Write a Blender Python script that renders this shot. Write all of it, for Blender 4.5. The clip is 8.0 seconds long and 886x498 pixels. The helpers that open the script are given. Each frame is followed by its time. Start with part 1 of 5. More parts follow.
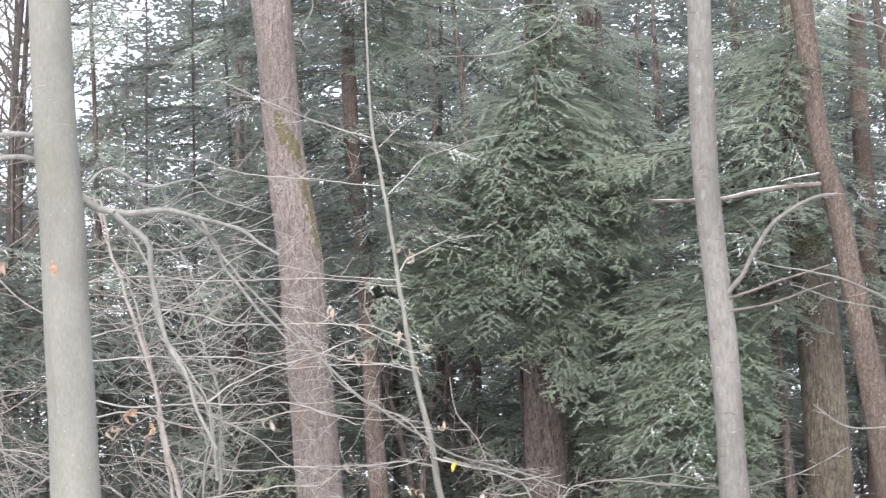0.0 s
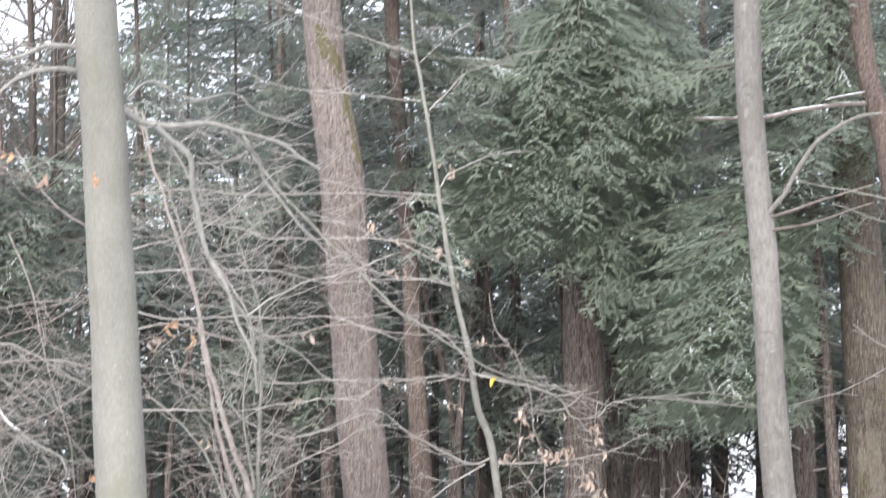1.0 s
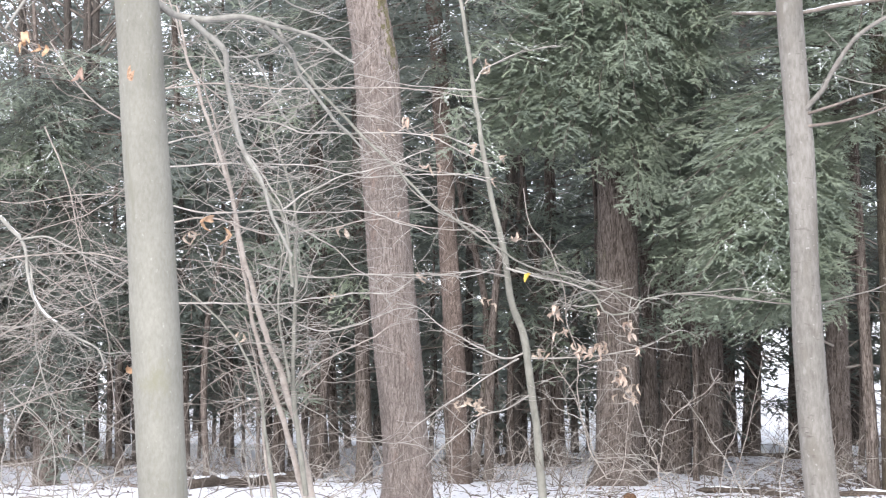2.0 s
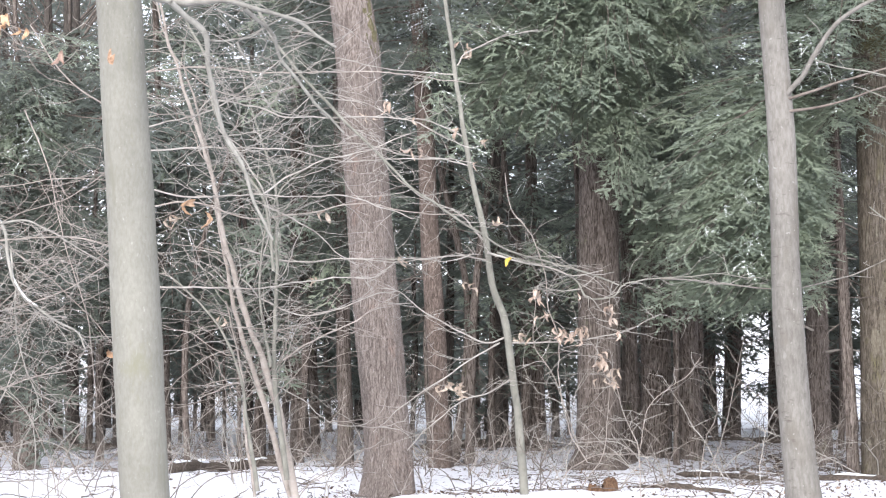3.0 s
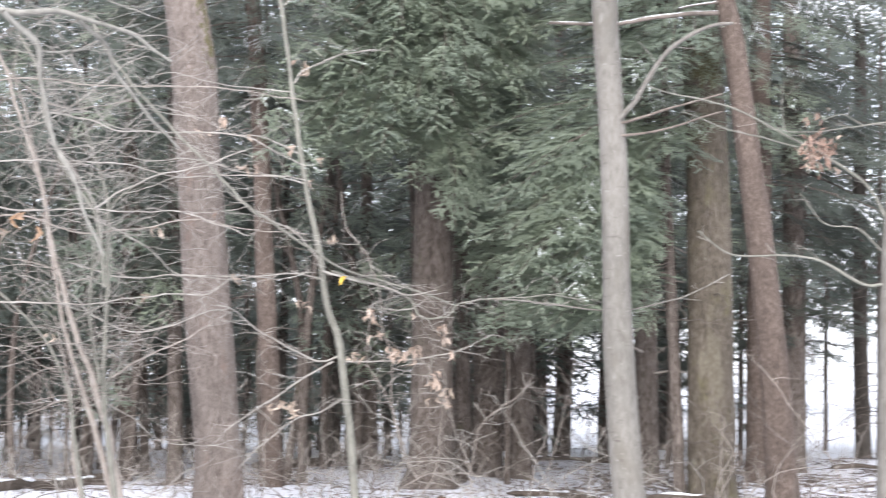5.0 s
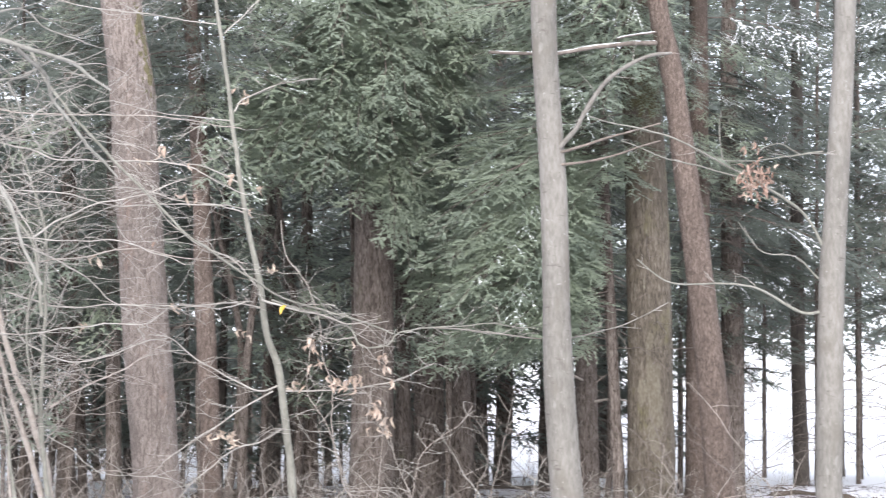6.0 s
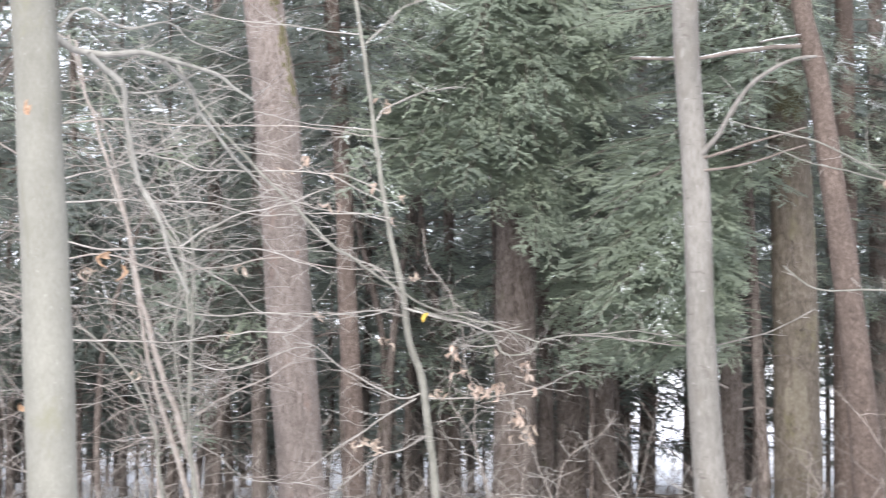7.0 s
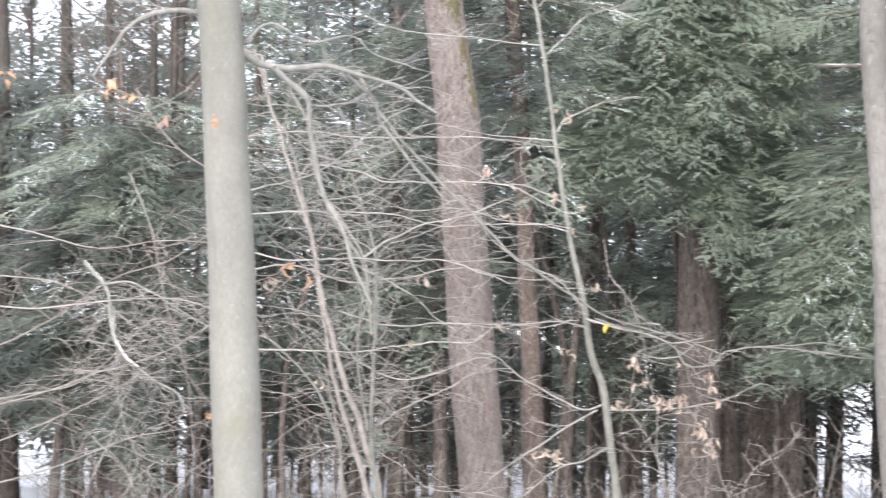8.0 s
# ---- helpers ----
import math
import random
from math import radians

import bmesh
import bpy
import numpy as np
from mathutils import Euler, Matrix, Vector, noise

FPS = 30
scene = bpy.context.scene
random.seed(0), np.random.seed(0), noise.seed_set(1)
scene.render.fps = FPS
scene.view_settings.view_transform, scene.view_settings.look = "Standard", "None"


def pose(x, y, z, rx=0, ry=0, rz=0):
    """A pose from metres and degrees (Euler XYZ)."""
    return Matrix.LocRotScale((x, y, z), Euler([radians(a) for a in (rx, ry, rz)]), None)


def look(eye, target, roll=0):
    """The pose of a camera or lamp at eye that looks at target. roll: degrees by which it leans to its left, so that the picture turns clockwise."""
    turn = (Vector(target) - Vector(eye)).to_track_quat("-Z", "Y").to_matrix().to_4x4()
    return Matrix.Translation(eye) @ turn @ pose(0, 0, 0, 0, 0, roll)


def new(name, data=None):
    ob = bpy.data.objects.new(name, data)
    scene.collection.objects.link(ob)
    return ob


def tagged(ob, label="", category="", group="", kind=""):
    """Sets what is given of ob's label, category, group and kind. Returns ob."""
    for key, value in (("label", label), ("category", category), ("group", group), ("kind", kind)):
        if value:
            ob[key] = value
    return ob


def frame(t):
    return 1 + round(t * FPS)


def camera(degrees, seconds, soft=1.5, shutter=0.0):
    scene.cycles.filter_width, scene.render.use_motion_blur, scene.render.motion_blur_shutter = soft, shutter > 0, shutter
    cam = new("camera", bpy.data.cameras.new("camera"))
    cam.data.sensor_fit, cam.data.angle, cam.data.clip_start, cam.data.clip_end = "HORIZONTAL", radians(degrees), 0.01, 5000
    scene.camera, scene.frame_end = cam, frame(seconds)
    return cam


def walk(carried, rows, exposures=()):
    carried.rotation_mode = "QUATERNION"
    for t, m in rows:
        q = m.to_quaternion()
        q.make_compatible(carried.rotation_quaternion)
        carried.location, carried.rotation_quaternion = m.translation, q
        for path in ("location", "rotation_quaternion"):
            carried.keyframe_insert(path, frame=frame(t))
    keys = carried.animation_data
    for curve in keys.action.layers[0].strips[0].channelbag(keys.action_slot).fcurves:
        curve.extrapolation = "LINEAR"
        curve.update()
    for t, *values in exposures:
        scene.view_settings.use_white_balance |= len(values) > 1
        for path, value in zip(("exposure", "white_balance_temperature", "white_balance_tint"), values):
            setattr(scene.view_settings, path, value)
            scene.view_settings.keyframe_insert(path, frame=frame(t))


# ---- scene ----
cam = camera(29.0, 8.0, soft=1.15, shutter=0.5)
EYE = 1.5
# seconds, yaw (left), pitch (up), roll of a hand-held camera that turns where it stands
ROWS = [
    (0.0, -2.386, 10.717, -1.516), (0.2, -1.984, 10.615, -1.642), (0.5, -1.648, 10.151, -1.315),
    (0.8, -1.128, 8.931, -0.893), (1.0, -0.965, 7.929, -0.687), (1.2, -0.274, 7.055, -0.229),
    (1.5, 0.130, 6.243, -0.192), (1.8, 0.318, 4.923, -0.180), (2.0, 0.226, 4.432, -0.287),
    (2.2, -0.186, 4.471, -0.400), (2.75, -0.435, 4.085, -0.280), (3.3, -0.199, 3.795, -0.136),
    (3.5, 0.0, 3.756, 0.0), (4.0, 0.053, 3.762, 0.117), (4.2, -0.863, 4.057, 0.262),
    (4.5, -2.851, 4.241, 0.264), (4.8, -4.698, 4.546, 0.162), (5.0, -5.935, 4.532, 0.150),
    (5.2, -7.460, 4.946, -0.080), (5.45, -8.373, 5.167, -0.110), (5.75, -8.501, 5.372, -0.110),
    (6.05, -7.679, 5.517, -0.115), (6.3, -6.762, 5.602, -0.140), (6.5, -6.159, 5.658, -0.200),
    (7.0, -3.174, 5.752, 0.030), (7.5, -0.185, 5.903, 0.165), (8.0, 2.909, 6.075, 0.630),
]


def aim(yaw, pitch, roll):
    a, p = radians(yaw), radians(pitch)
    ahead = Vector((-math.sin(a) * math.cos(p), math.cos(a) * math.cos(p), math.sin(p)))
    eye = Vector((0, 0, EYE))
    return look(eye, eye + ahead, roll)


# the camera opens up slightly as it tilts down from the bright crowns
walk(cam, [(t, aim(y, p, r)) for t, y, p, r in ROWS], exposures=((0.0, 0.55), (1.0, 0.60), (2.0, 0.66), (5.0, 0.67), (6.5, 0.71), (8.0, 0.74)))

# ---- light: a bright overcast winter sky, a broad soft sun behind the camera
world = bpy.data.worlds.new("overcast")
scene.world = world
world.use_nodes = True
wn, wl = world.node_tree.nodes, world.node_tree.links
sky = wn.new("ShaderNodeTexSky")
sky.sky_type, sky.sun_disc = "NISHITA", False
sky.sun_elevation, sky.sun_rotation = radians(25), radians(191)
cloud = wn.new("ShaderNodeMix")
cloud.data_type = "RGBA"
cloud.inputs[0].default_value = 0.85
cloud.inputs[7].default_value = (8.2, 8.5, 9.6, 1)
wl.new(sky.outputs[0], cloud.inputs[6])
wl.new(cloud.outputs[2], wn["Background"].inputs[0])
wn["Background"].inputs[1].default_value = 0.15
sun = new("sun", bpy.data.lights.new("sun", "SUN"))
sun.data.energy, sun.data.angle, sun.data.color = 3.8, radians(60), (1.0, 0.975, 0.985)
sun.matrix_world = look((-8, -20, 19), (0, 20, 0))

# ---- helpers for meshes
rng = np.random.default_rng(7)


def hash3(i, j, k, seed):
    n = (i * 374761393 + j * 668265263 + k * 2147483647 + seed * 1274126177) & 0x7FFFFFFF
    n = ((n ^ (n >> 13)) * 1274126177) & 0x7FFFFFFF
    return ((n ^ (n >> 16)) & 0xFFFF) / 65535.0


def vnoise(p, seed=0):
    """Value noise, -1 to 1, for an array of points."""
    p = np.asarray(p, float)
    b = np.floor(p).astype(np.int64)
    f = p - b
    f = f * f * (3 - 2 * f)
    out = 0
    for di in (0, 1):
        for dj in (0, 1):
            for dk in (0, 1):
                w = (f[:, 0] if di else 1 - f[:, 0]) * (f[:, 1] if dj else 1 - f[:, 1]) * (f[:, 2] if dk else 1 - f[:, 2])
                out = out + w * hash3(b[:, 0] + di, b[:, 1] + dj, b[:, 2] + dk, seed)
    return out * 2 - 1


def mesh_of(name, verts, faces, mats, index=None, smooth=True):
    """A mesh from an array of points and an array of faces, or a list of such arrays (triangles, then quads)."""
    me = bpy.data.meshes.new(name)
    groups = [np.asarray(f, np.int32) for f in (faces if isinstance(faces, list) else [faces])]
    sizes = np.concatenate([np.full(len(f), f.shape[1], np.int32) for f in groups])
    verts = np.asarray(verts, np.float32)
    me.vertices.add(len(verts))
    me.vertices.foreach_set("co", verts.ravel())
    me.loops.add(int(sizes.sum()))
    me.loops.foreach_set("vertex_index", np.concatenate([f.ravel() for f in groups]))
    me.polygons.add(len(sizes))
    me.polygons.foreach_set("loop_start", np.concatenate([[0], np.cumsum(sizes)[:-1]]).astype(np.int32))
    me.polygons.foreach_set("use_smooth", np.full(len(sizes), smooth))
    for m in mats:
        me.materials.append(m)
    if index is not None:
        me.polygons.foreach_set("material_index", np.asarray(index, np.int32))
    me.update(calc_edges=True)
    return me


def joined(pieces):
    """Points and faces of several pieces as one."""
    vs, fs, n = [], [], 0
    for v, f in pieces:
        vs.append(v)
        fs.append(f + n)
        n += len(v)
    return np.concatenate(vs), np.concatenate(fs)


def thing(name, label, category, group="", kind=""):
    return tagged(new(name), label, category, group, kind)


def part(name, data, parent, label=""):
    ob = new(name, data)
    ob.parent = parent
    return tagged(ob, label)


def tube(pts, radii, sides=6, cap=True):
    """A round tube along a line of points."""
    pts, radii = np.asarray(pts, float), np.asarray(radii, float)
    tang = np.gradient(pts, axis=0)
    tang /= np.linalg.norm(tang, axis=1, keepdims=True) + 1e-9
    ref = np.array([0.0, 0, 1]) if abs(tang[:, 2]).mean() < 0.8 else np.array([1.0, 0, 0])
    a = np.cross(tang, ref)
    a /= np.linalg.norm(a, axis=1, keepdims=True) + 1e-9
    b = np.cross(tang, a)
    th = np.arange(sides) * 2 * np.pi / sides
    v = pts[:, None] + radii[:, None, None] * (np.cos(th)[None, :, None] * a[:, None] + np.sin(th)[None, :, None] * b[:, None])
    n = len(pts)
    i = np.arange(n - 1)[:, None] * sides
    k = np.arange(sides)[None]
    f = np.stack([i + k, i + (k + 1) % sides, i + sides + (k + 1) % sides, i + sides + k], -1).reshape(-1, 4)
    return v.reshape(-1, 3), f


def spline(pts, step):
    """A smooth line through points, with a point about every step metres."""
    p = np.asarray(pts, float)
    q = np.vstack([2 * p[0] - p[1], p, 2 * p[-1] - p[-2]])
    out = []
    for i in range(1, len(q) - 2):
        m = max(1, int(np.linalg.norm(q[i + 1][:3] - q[i][:3]) / step))
        t = (np.arange(m) / m)[:, None]
        out.append(0.5 * (2 * q[i] + (q[i + 1] - q[i - 1]) * t + (2 * q[i - 1] - 5 * q[i] + 4 * q[i + 1] - q[i + 2]) * t ** 2
                          + (3 * q[i] - q[i - 1] - 3 * q[i + 1] + q[i + 2]) * t ** 3))
    out.append(p[-1:])
    return np.vstack(out)


# ---- materials
def mat(name, rough=0.8):
    m = bpy.data.materials.new(name)
    m.use_nodes = True
    bsdf = m.node_tree.nodes["Principled BSDF"]
    bsdf.inputs["Roughness"].default_value = rough
    bsdf.inputs["Specular IOR Level"].default_value = 0.25
    return m, m.node_tree.nodes, m.node_tree.links, bsdf


def ramp(nodes, stops):
    r = nodes.new("ShaderNodeValToRGB")
    while len(r.color_ramp.elements) < len(stops):
        r.color_ramp.elements.new(0.5)
    for e, (pos, col) in zip(r.color_ramp.elements, stops):
        e.position, e.color = pos, (*col, 1)
    return r


def noise_node(nodes, links, scale, stretch=(1, 1, 1), detail=4, rough=0.6, coords=None):
    tc = coords or nodes.new("ShaderNodeTexCoord").outputs["Object"]
    mp = nodes.new("ShaderNodeMapping")
    mp.inputs["Scale"].default_value = stretch
    links.new(tc, mp.inputs["Vector"])
    n = nodes.new("ShaderNodeTexNoise")
    n.inputs["Scale"].default_value, n.inputs["Detail"].default_value, n.inputs["Roughness"].default_value = scale, detail, rough
    links.new(mp.outputs[0], n.inputs["Vector"])
    return n


def mixed(nodes, links, fac, a, b, kind="MIX"):
    m = nodes.new("ShaderNodeMix")
    m.data_type, m.blend_type = "RGBA", kind
    for socket, value in ((m.inputs[0], fac), (m.inputs[6], a), (m.inputs[7], b)):
        if isinstance(value, (int, float)):
            socket.default_value = value
        elif isinstance(value, tuple):
            socket.default_value = (*value, 1)
        else:
            links.new(value, socket)
    return m.outputs[2]


def bump(nodes, links, bsdf, height, strength, dist):
    b = nodes.new("ShaderNodeBump")
    b.inputs["Strength"].default_value, b.inputs["Distance"].default_value = strength, dist
    links.new(height, b.inputs["Height"])
    links.new(b.outputs[0], bsdf.inputs["Normal"])


def bark_material(name, dark, mid, light, fine=40, stretch=(1, 1, 0.12), patch=None, patch_amount=0.55, bumpy=0.6, scale2=1.3, stops=(0.3, 0.5, 0.72), flecks=(), cracks=None):
    """Bark: fine grain, broad blotches, a patch of another tone, flecks (tone, size, height, amount) and cracks (tone, size, height, width) that wander up the trunk."""
    m, n, l, b = mat(name, 0.9)
    grain = noise_node(n, l, fine, stretch, 6, 0.65)
    big = noise_node(n, l, scale2, (1, 1, 0.45), 5, 0.6)
    col = ramp(n, list(zip(stops, (dark, mid, light))))
    l.new(grain.outputs[0], col.inputs[0])
    shade = ramp(n, [(0.3, (0.72, 0.72, 0.72)), (0.7, (1.15, 1.15, 1.15))])
    l.new(big.outputs[0], shade.inputs[0])
    out = mixed(n, l, 1.0, col.outputs[0], shade.outputs[0], "MULTIPLY")
    if patch:
        pn = noise_node(n, l, 2.6, (1, 1, 0.6), 6, 0.7)
        pr = ramp(n, [(patch_amount, (0, 0, 0)), (patch_amount + 0.14, (1, 1, 1))])
        l.new(pn.outputs[0], pr.inputs[0])
        out = mixed(n, l, pr.outputs[0], out, patch)
    for tone, size, long, amount in flecks:
        fn = noise_node(n, l, size, (1, 1, long), 3, 0.5)
        fr = ramp(n, [(amount, (0, 0, 0)), (amount + (0.05 if size > 20 else 0.11), (1, 1, 1))])
        l.new(fn.outputs[0], fr.inputs[0])
        out = mixed(n, l, fr.outputs[0], out, tone)
    height = grain.outputs[0]
    if cracks:
        tone, size, long, wide = cracks
        cn = noise_node(n, l, size, (1, 1, long), 4, 0.55)
        cr = ramp(n, [(0.5 - wide * 1.6, (0, 0, 0)), (0.5 - wide * 0.5, (1, 1, 1)), (0.5 + wide * 0.5, (1, 1, 1)), (0.5 + wide * 1.6, (0, 0, 0))])
        l.new(cn.outputs[0], cr.inputs[0])
        out = mixed(n, l, cr.outputs[0], out, tone)
        height = mixed(n, l, cr.outputs[0], height, (0, 0, 0))
    l.new(out, b.inputs["Base Color"])
    bump(n, l, b, height, bumpy, 0.012)
    return m


BEECH = bark_material("beech_bark", (0.184, 0.179, 0.150), (0.212, 0.206, 0.176), (0.240, 0.234, 0.204), 42, (1, 1, 0.45), (0.178, 0.173, 0.128), 0.56, 0.25, stops=(0.3, 0.5, 0.7), flecks=(((0.165, 0.160, 0.130), 7, 0.16, 0.64), ((0.285, 0.282, 0.252), 34, 0.5, 0.685), ((0.145, 0.135, 0.110), 12, 3.0, 0.70)))
GREY_BARK = bark_material("grey_young_bark", (0.135, 0.124, 0.108), (0.182, 0.170, 0.152), (0.222, 0.210, 0.190), 30, (1, 1, 0.3), (0.142, 0.129, 0.110), 0.53, 0.35, stops=(0.3, 0.5, 0.68), flecks=(((0.212, 0.203, 0.184), 11, 0.45, 0.62), ((0.250, 0.246, 0.224), 30, 0.8, 0.67), ((0.104, 0.092, 0.079), 7, 3.4, 0.635)))
OAK = bark_material("oak_bark", (0.130, 0.106, 0.093), (0.208, 0.174, 0.154), (0.290, 0.254, 0.230), 85, (1, 1, 0.30), (0.228, 0.164, 0.137), 0.57, 1.0, stops=(0.33, 0.50, 0.67), flecks=(((0.330, 0.300, 0.275), 55, 0.25, 0.66),), cracks=((0.118, 0.092, 0.079), 38, 0.12, 0.020))
HEMLOCK_BARK = bark_material("hemlock_bark", (0.065, 0.052, 0.044), (0.141, 0.116, 0.100), (0.227, 0.195, 0.174), 52, (1, 1, 0.2), (0.125, 0.125, 0.075), 0.60, 0.9, stops=(0.34, 0.5, 0.66), flecks=(((0.205, 0.200, 0.170), 20, 0.7, 0.67),), cracks=((0.046, 0.035, 0.028), 24, 0.10, 0.022))
REDDISH = bark_material("reddish_bark", (0.064, 0.049, 0.041), (0.136, 0.103, 0.086), (0.209, 0.167, 0.140), 55, (1, 1, 0.35), None, 0.6, 0.9, stops=(0.34, 0.5, 0.66), flecks=(((0.075, 0.058, 0.048), 7, 1.2, 0.70),), cracks=((0.070, 0.053, 0.043), 34, 0.12, 0.018))
# bark for background trunks, its dimness painted in as about half tone
SHADE_BARK = bark_material("grey_brown_shaded_bark", (0.036, 0.031, 0.027), (0.070, 0.060, 0.052), (0.115, 0.100, 0.088), 40, (1, 1, 0.2), None, 0.6, 0.8)
MOSSY = bark_material("mossy_bark", (0.064, 0.052, 0.040), (0.125, 0.105, 0.082), (0.195, 0.168, 0.135), 48, (1, 1, 0.2), (0.135, 0.122, 0.068), 0.54, 0.9, stops=(0.34, 0.5, 0.66), flecks=(((0.215, 0.200, 0.155), 9, 0.5, 0.64),), cracks=((0.062, 0.050, 0.038), 24, 0.11, 0.020))
TWIG = bark_material("pale_twig_bark", (0.240, 0.218, 0.194), (0.345, 0.322, 0.290), (0.432, 0.412, 0.380), 5, (1, 1, 1), None, 0.5, 0.1)
TWIG_BROWN = bark_material("brown_twig_bark", (0.210, 0.181, 0.160), (0.311, 0.274, 0.242), (0.386, 0.350, 0.314), 9, (1, 1, 1), None, 0.5, 0.1)
TWIG_DARK = bark_material("dead_twig_bark", (0.084, 0.070, 0.060), (0.156, 0.132, 0.114), (0.240, 0.204, 0.180), 9, (1, 1, 1), None, 0.5, 0.1)
GREY_LIMB = bark_material("grey_limb_bark", (0.180, 0.172, 0.152), (0.262, 0.253, 0.226), (0.345, 0.335, 0.304), 12, (1, 1, 0.6), None, 0.5, 0.15)
SAPLING = bark_material("sapling_bark", (0.143, 0.139, 0.118), (0.202, 0.197, 0.168), (0.260, 0.252, 0.218), 12, (1, 1, 0.6), None, 0.5, 0.15)
MOSS = bark_material("trunk_moss", (0.052, 0.046, 0.022), (0.112, 0.100, 0.054), (0.185, 0.160, 0.108), 70, (1, 1, 0.6), (0.150, 0.124, 0.096), 0.55, 1.0)
PALE_LICHEN = bark_material("pale_lichen", (0.096, 0.080, 0.058), (0.150, 0.130, 0.098), (0.210, 0.188, 0.150), 50, (1, 1, 0.3), None, 0.5, 0.8)
WOUND = bark_material("orange_wound", (0.13, 0.075, 0.05), (0.36, 0.23, 0.15), (0.44, 0.33, 0.25), 40, (1, 1, 1), None, 0.5, 0.6)
STUMP = bark_material("rotten_wood", (0.035, 0.020, 0.012), (0.13, 0.074, 0.043), (0.25, 0.155, 0.098), 60, (1, 1, 0.5), None, 0.5, 0.8)
DEAD_LOG = bark_material("rotting_log", (0.030, 0.024, 0.020), (0.078, 0.062, 0.050), (0.165, 0.138, 0.116), 40, (1, 1, 1), None, 0.5, 0.8)


def needle_material(name, dark, light, tip):
    m, n, l, b = mat(name, 0.5)
    b.inputs["Specular IOR Level"].default_value = 0.5
    info = n.new("ShaderNodeObjectInfo")
    geo = n.new("ShaderNodeNewGeometry")
    c1 = mixed(n, l, info.outputs["Random"], dark, light)
    isl = ramp(n, [(0.0, (0.82, 0.82, 0.82)), (0.6, (1, 1, 1)), (1.0, tip)])
    l.new(geo.outputs["Random Per Island"], isl.inputs[0])
    col = mixed(n, l, 1.0, c1, isl.outputs[0], "MULTIPLY")
    l.new(col, b.inputs["Base Color"])
    tr = n.new("ShaderNodeBsdfTranslucent")
    l.new(col, tr.inputs[0])
    mx = n.new("ShaderNodeMixShader")
    mx.inputs[0].default_value = 0.42
    l.new(b.outputs[0], mx.inputs[1])
    l.new(tr.outputs[0], mx.inputs[2])
    l.new(mx.outputs[0], n["Material Output"].inputs[0])
    return m


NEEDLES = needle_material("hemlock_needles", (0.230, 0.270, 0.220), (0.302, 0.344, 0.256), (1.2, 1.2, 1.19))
# the same needles at under half tone: shade of the wood painted in
SHADED_NEEDLES = needle_material("shaded_needles", (0.100, 0.117, 0.103), (0.140, 0.158, 0.130), (1.3, 1.3, 1.3))

SNOW, n_, l_, b_ = mat("clinging_snow", 0.7)
b_.inputs["Base Color"].default_value = (0.82, 0.84, 0.87, 1)


def leaf_material(name, a, c):
    m, n, l, b = mat(name, 0.6)
    info = n.new("ShaderNodeObjectInfo")
    g = noise_node(n, l, 40, (1, 1, 1), 3)
    col = mixed(n, l, info.outputs["Random"], a, c)
    sp = ramp(n, [(0.35, (0.7, 0.65, 0.6)), (0.6, (1.05, 1.05, 1.05))])
    l.new(g.outputs[0], sp.inputs[0])
    l.new(mixed(n, l, 1.0, col, sp.outputs[0], "MULTIPLY"), b.inputs["Base Color"])
    return m


TAN_LEAF = leaf_material("dry_tan_leaf", (0.40, 0.315, 0.258), (0.48, 0.40, 0.34))
PALE_LEAF = leaf_material("bleached_leaf", (0.40, 0.335, 0.275), (0.47, 0.40, 0.335))
RUST_LEAF = leaf_material("rust_leaf", (0.225, 0.145, 0.112), (0.35, 0.255, 0.210))
ORANGE_LEAF = leaf_material("orange_leaf", (0.47, 0.30, 0.18), (0.52, 0.36, 0.24))
YELLOW_LEAF = leaf_material("yellow_leaf", (0.78, 0.55, 0.10), (0.80, 0.58, 0.12))

LITTER, n, l, b = mat("fallen_leaf_litter", 0.8)
geo = n.new("ShaderNodeNewGeometry")
tone = ramp(n, [(0.0, (0.040, 0.028, 0.022)), (0.5, (0.095, 0.064, 0.048)), (0.85, (0.17, 0.115, 0.085)), (1.0, (0.27, 0.195, 0.145))])
l.new(geo.outputs["Random Per Island"], tone.inputs[0])
l.new(tone.outputs[0], b.inputs["Base Color"])

GROUND, n, l, b = mat("snow_and_litter", 0.75)
geo = n.new("ShaderNodeNewGeometry")
big = noise_node(n, l, 0.55, (1, 0.5, 1), 6, 0.62, geo.outputs["Position"])
fine = noise_node(n, l, 8.5, (1, 0.4, 1), 10, 0.78, geo.outputs["Position"])
sep = n.new("ShaderNodeSeparateXYZ")
l.new(geo.outputs["Position"], sep.inputs[0])
# more leaf litter shows through the thin snow under the hemlocks than in the open
zone = n.new("ShaderNodeMapRange")
zone.inputs[1].default_value, zone.inputs[2].default_value = 19.5, 22.5
zone.inputs[3].default_value, zone.inputs[4].default_value = -0.11, -0.035
l.new(sep.outputs[1], zone.inputs[0])
zone2 = n.new("ShaderNodeMapRange")
zone2.inputs[1].default_value, zone2.inputs[2].default_value = 35, 38
zone2.inputs[3].default_value, zone2.inputs[4].default_value = 0.0, -0.4
l.new(sep.outputs[1], zone2.inputs[0])
zone3 = n.new("ShaderNodeMapRange")
zone3.inputs[1].default_value, zone3.inputs[2].default_value = -1, 6.5
zone3.inputs[3].default_value, zone3.inputs[4].default_value = 0.0, 0.105
l.new(sep.outputs[0], zone3.inputs[0])
total = fine.outputs[0]
